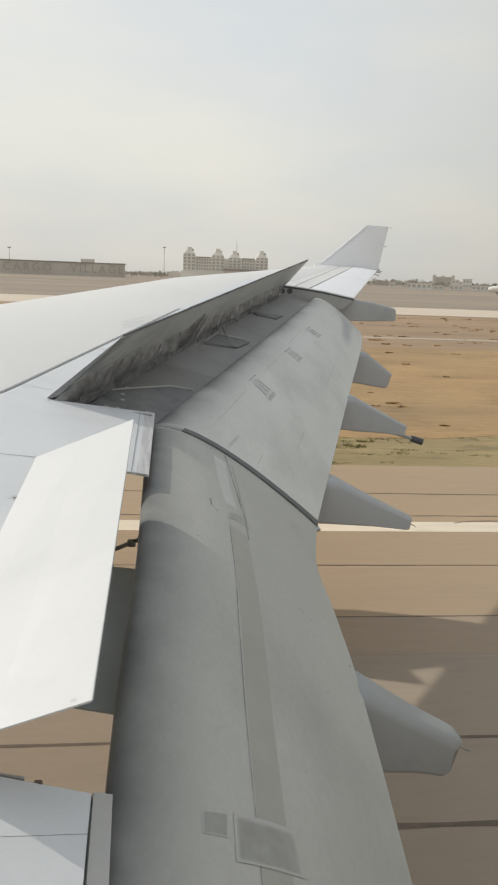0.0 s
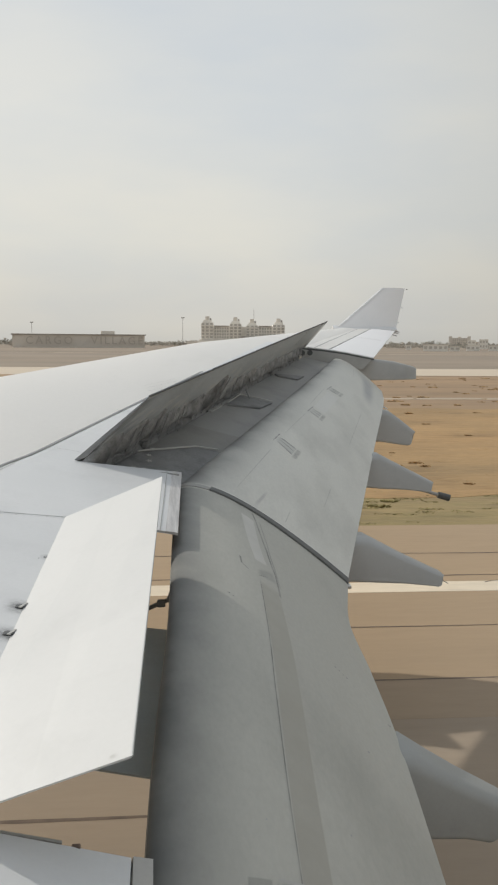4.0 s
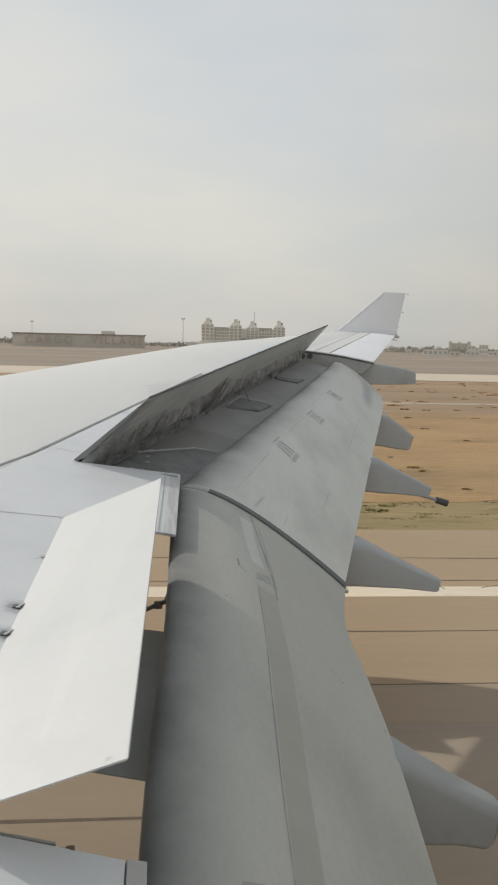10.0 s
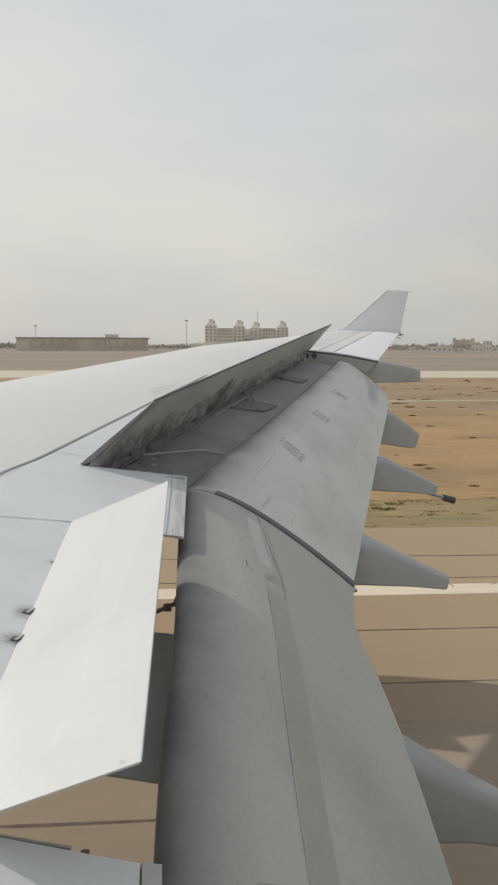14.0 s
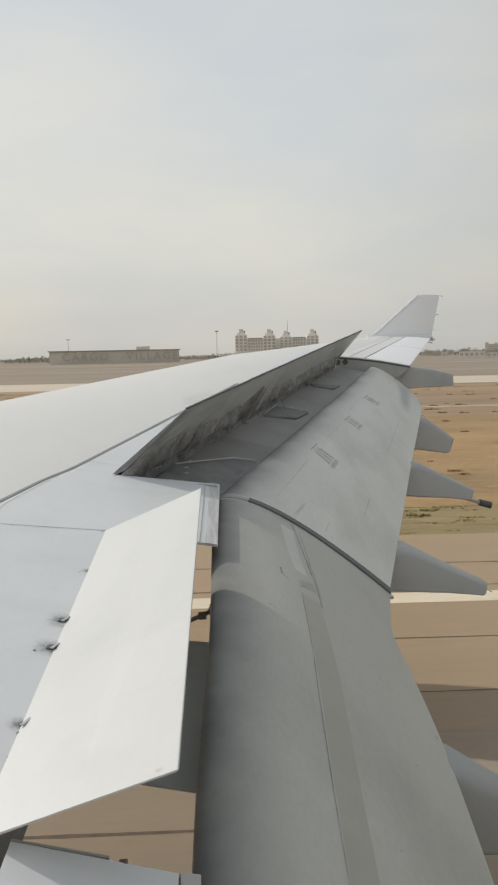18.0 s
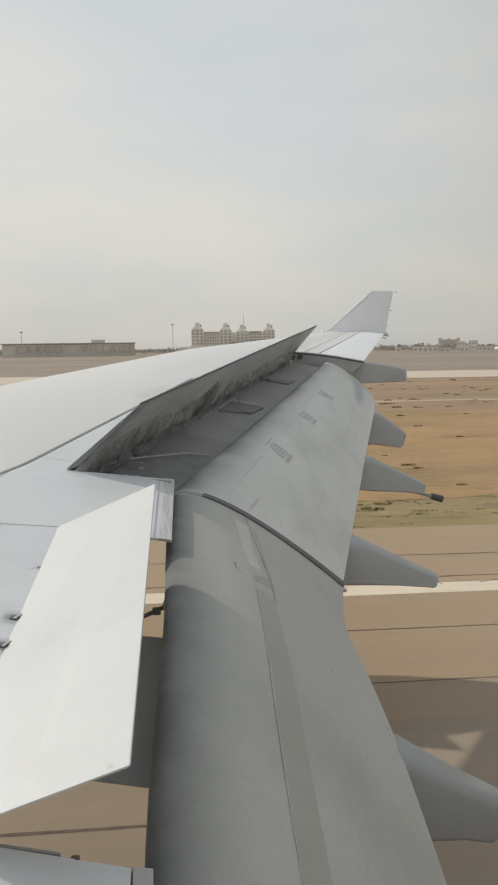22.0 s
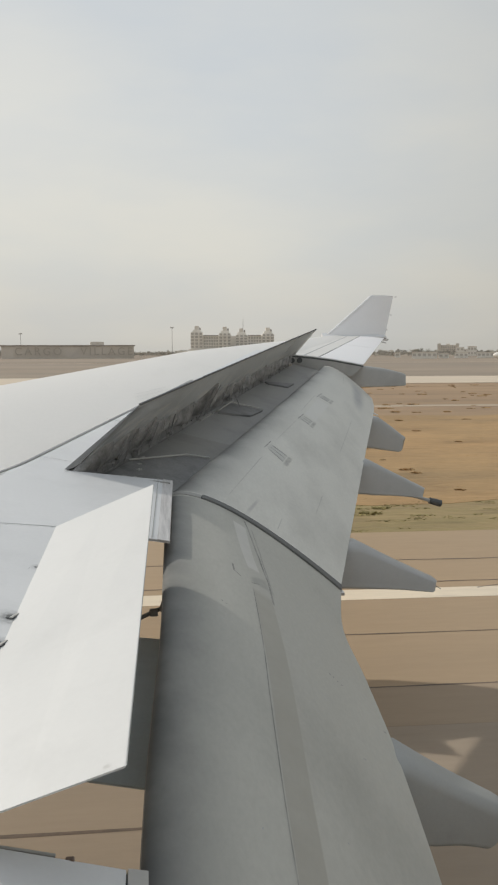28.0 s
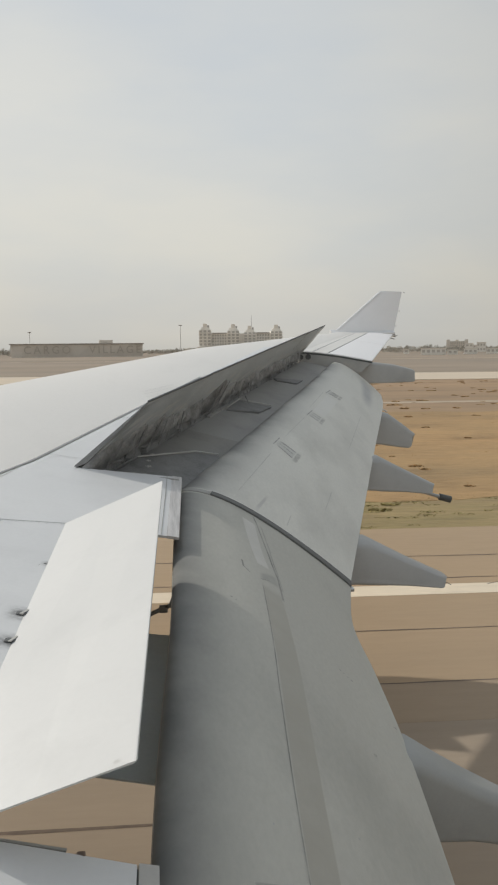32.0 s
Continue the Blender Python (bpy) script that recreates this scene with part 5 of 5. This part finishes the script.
def cargo_hall(az, dist):
    m = turned(az, dist)
    t = thing("cargo_building", m.translation, "long low weathered cargo building with sign letters paled for haze", "building")
    block("front_wall", m, -57, 57, 0, 40, 0, 11.0, SHED, t)
    block("roof_edge", m, -58, 58, -1, 41, 11.0, 11.9, ROOFD, t)
    block("roof_hut", m, 19, 31, 8, 18, 11.9, 14.8, CONCRETE, t)
    for k in range(13):
        block("pilaster", m, -57 + k * 9.4, -56 + k * 9.4, -0.35, 0.1, 0, 11.0, SHED, t)
    for word, x in (("CARGO", -46), ("VILLAGE", 10)):
        cu = bpy.data.curves.new("sign_text", 'FONT')
        cu.body, cu.size, cu.extrude, cu.space_character = word, 9.5, 0.25, 1.35
        tmp = bpy.data.objects.new("sign_text", cu)
        me = bpy.data.meshes.new_from_object(tmp)
        bpy.data.objects.remove(tmp)
        me.transform(Matrix.Translation(-t.location) @ m @ Matrix.Translation((x, -0.9, 3.2)) @ Matrix.Rotation(radians(90), 4, 'X'))
        me.materials.clear()
        me.materials.append(LETTER)
        ob = new("sign_text", me)
        ob.parent = t
        tagged(ob, "haze-paled sign lettering " + word)


def office_block(az, dist):
    m = turned(az, dist)
    t = thing("office_block", m.translation, "hazy grey office block with two stair towers", "building")
    block("body", m, -17, 17, 0, 14, 0, 17.5, CONCRETE, t)
    for x in (-18.5, 17):
        block("stair_tower", m, x - 2.5, x + 4, -1.5, 10, 0, 20.5, SHED, t)
    storeys(m, -14.5, 14.5, 0, 3.0, 17.0, 4, 7, t, 0.8, CONCRETE)
    block("roof_hut", m, -4, 3, 3, 9, 17.5, 20, CONCRETE, t)


def white_house(az, dist, w, h, floors, bays, label="small white building far across the plain"):
    m = turned(az, dist)
    t = thing("white_building", m.translation, label, "building", "white buildings on the plain")
    block("body", m, -w / 2, w / 2, 0, w * 0.5, 0, h, BRIGHT, t)
    block("roof", m, -w / 2 - 0.4, w / 2 + 0.4, -0.4, w * 0.5 + 0.4, h, h + 0.5, CONCRETE, t)
    fh = h / floors
    for k in range(floors):
        for b in range(bays):
            x = -w / 2 + (b + 0.5) * w / bays
            block("window", m, x - w / bays * 0.3, x + w / bays * 0.3, -0.15, 0.1, k * fh + fh * 0.35, k * fh + fh * 0.8, WINDOW, t)


def mast(az, dist, h, lamps=True):
    p = spot(az, dist)
    t = thing("floodlight_mast", p, "tall thin dark floodlight mast", "light mast", "floodlight masts")
    part("pole", rod(p, p + Vector((0, 0, h)), 0.34, 0.22, n=8), STEEL, t)
    if lamps:
        part("lamp_ring", box(p.x - 2.0, p.x + 2.0, p.y - 0.6, p.y + 0.6, h - 0.5, h + 0.2), STEEL, t)
        for k in range(5):
            x = p.x - 1.8 + 0.9 * k
            part("floodlight", box(x - 0.3, x + 0.3, p.y - 0.8, p.y + 0.3, h + 0.2, h + 0.8), ROOFD, t)


def parked_airliner(az, dist, length, label):
    m = turned(az, dist, -az + 4)
    t = thing("parked_airliner", m.translation, label, "airplane")
    prof = ((-0.5, 0.12), (-0.48, 0.55), (-0.44, 0.85), (-0.36, 1.0), (0.22, 1.0), (0.38, 0.62), (0.5, 0.15))
    r = length * 0.052
    part("fuselage", loft([[m @ Vector((f * length, r * k * math.cos(a), r * 1.5 + (0.3 * r if f > 0.3 else 0) + r * k * math.sin(a))) for a in [2 * math.pi * i / 16 for i in range(16)]] for f, k in prof]), BRIGHT, t, smooth=50)
    part("tail_fin", plate([m @ Vector((length * 0.36, 0, r * 2.3)), m @ Vector((length * 0.48, 0, r * 2.3)), m @ Vector((length * 0.55, 0, r * 5.6)), m @ Vector((length * 0.48, 0, r * 5.6))], 0.4), BRIGHT, t)
    part("wing", plate([m @ Vector((-length * 0.10, -r, r * 1.0)), m @ Vector((length * 0.10, -r, r * 1.0)), m @ Vector((length * 0.24, -length * 0.4, r * 1.4)), m @ Vector((length * 0.18, -length * 0.4, r * 1.4))], 0.4), CONCRETE, t)
    for x in (-0.36, 0.08):
        part("landing_gear", box(length * x - 0.5, length * x + 0.5, -0.8, 0.8, 0, r * 0.8, m=m), ROOFD, t)
    for k in range(12):
        x = -0.36 * length + k * length * 0.055
        part("cabin_window", box(x, x + 0.5, -r * 1.01, -r * 0.9, r * 1.7, r * 1.95, m=m), WINDOW, t)


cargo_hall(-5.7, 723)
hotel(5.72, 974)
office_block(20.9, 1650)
for args in ((19.3, 640, 19, 4.6, 1, 5), (17.45, 760, 5, 4.0, 1, 1), (20.6, 660, 8, 3.4, 1, 2), (21.7, 980, 9, 9.5, 2, 2), (22.15, 990, 7, 7.5, 2, 2), (22.5, 970, 10, 10.5, 2, 3), (21.8, 700, 11, 4.0, 1, 3), (23.4, 720, 14, 4.2, 1, 4)):
    white_house(*args)
mast(1.5, 960, 34)
mast(-8.9, 1110, 30)
parked_airliner(26.1, 520, 40, "white airliner parked far across the airfield")
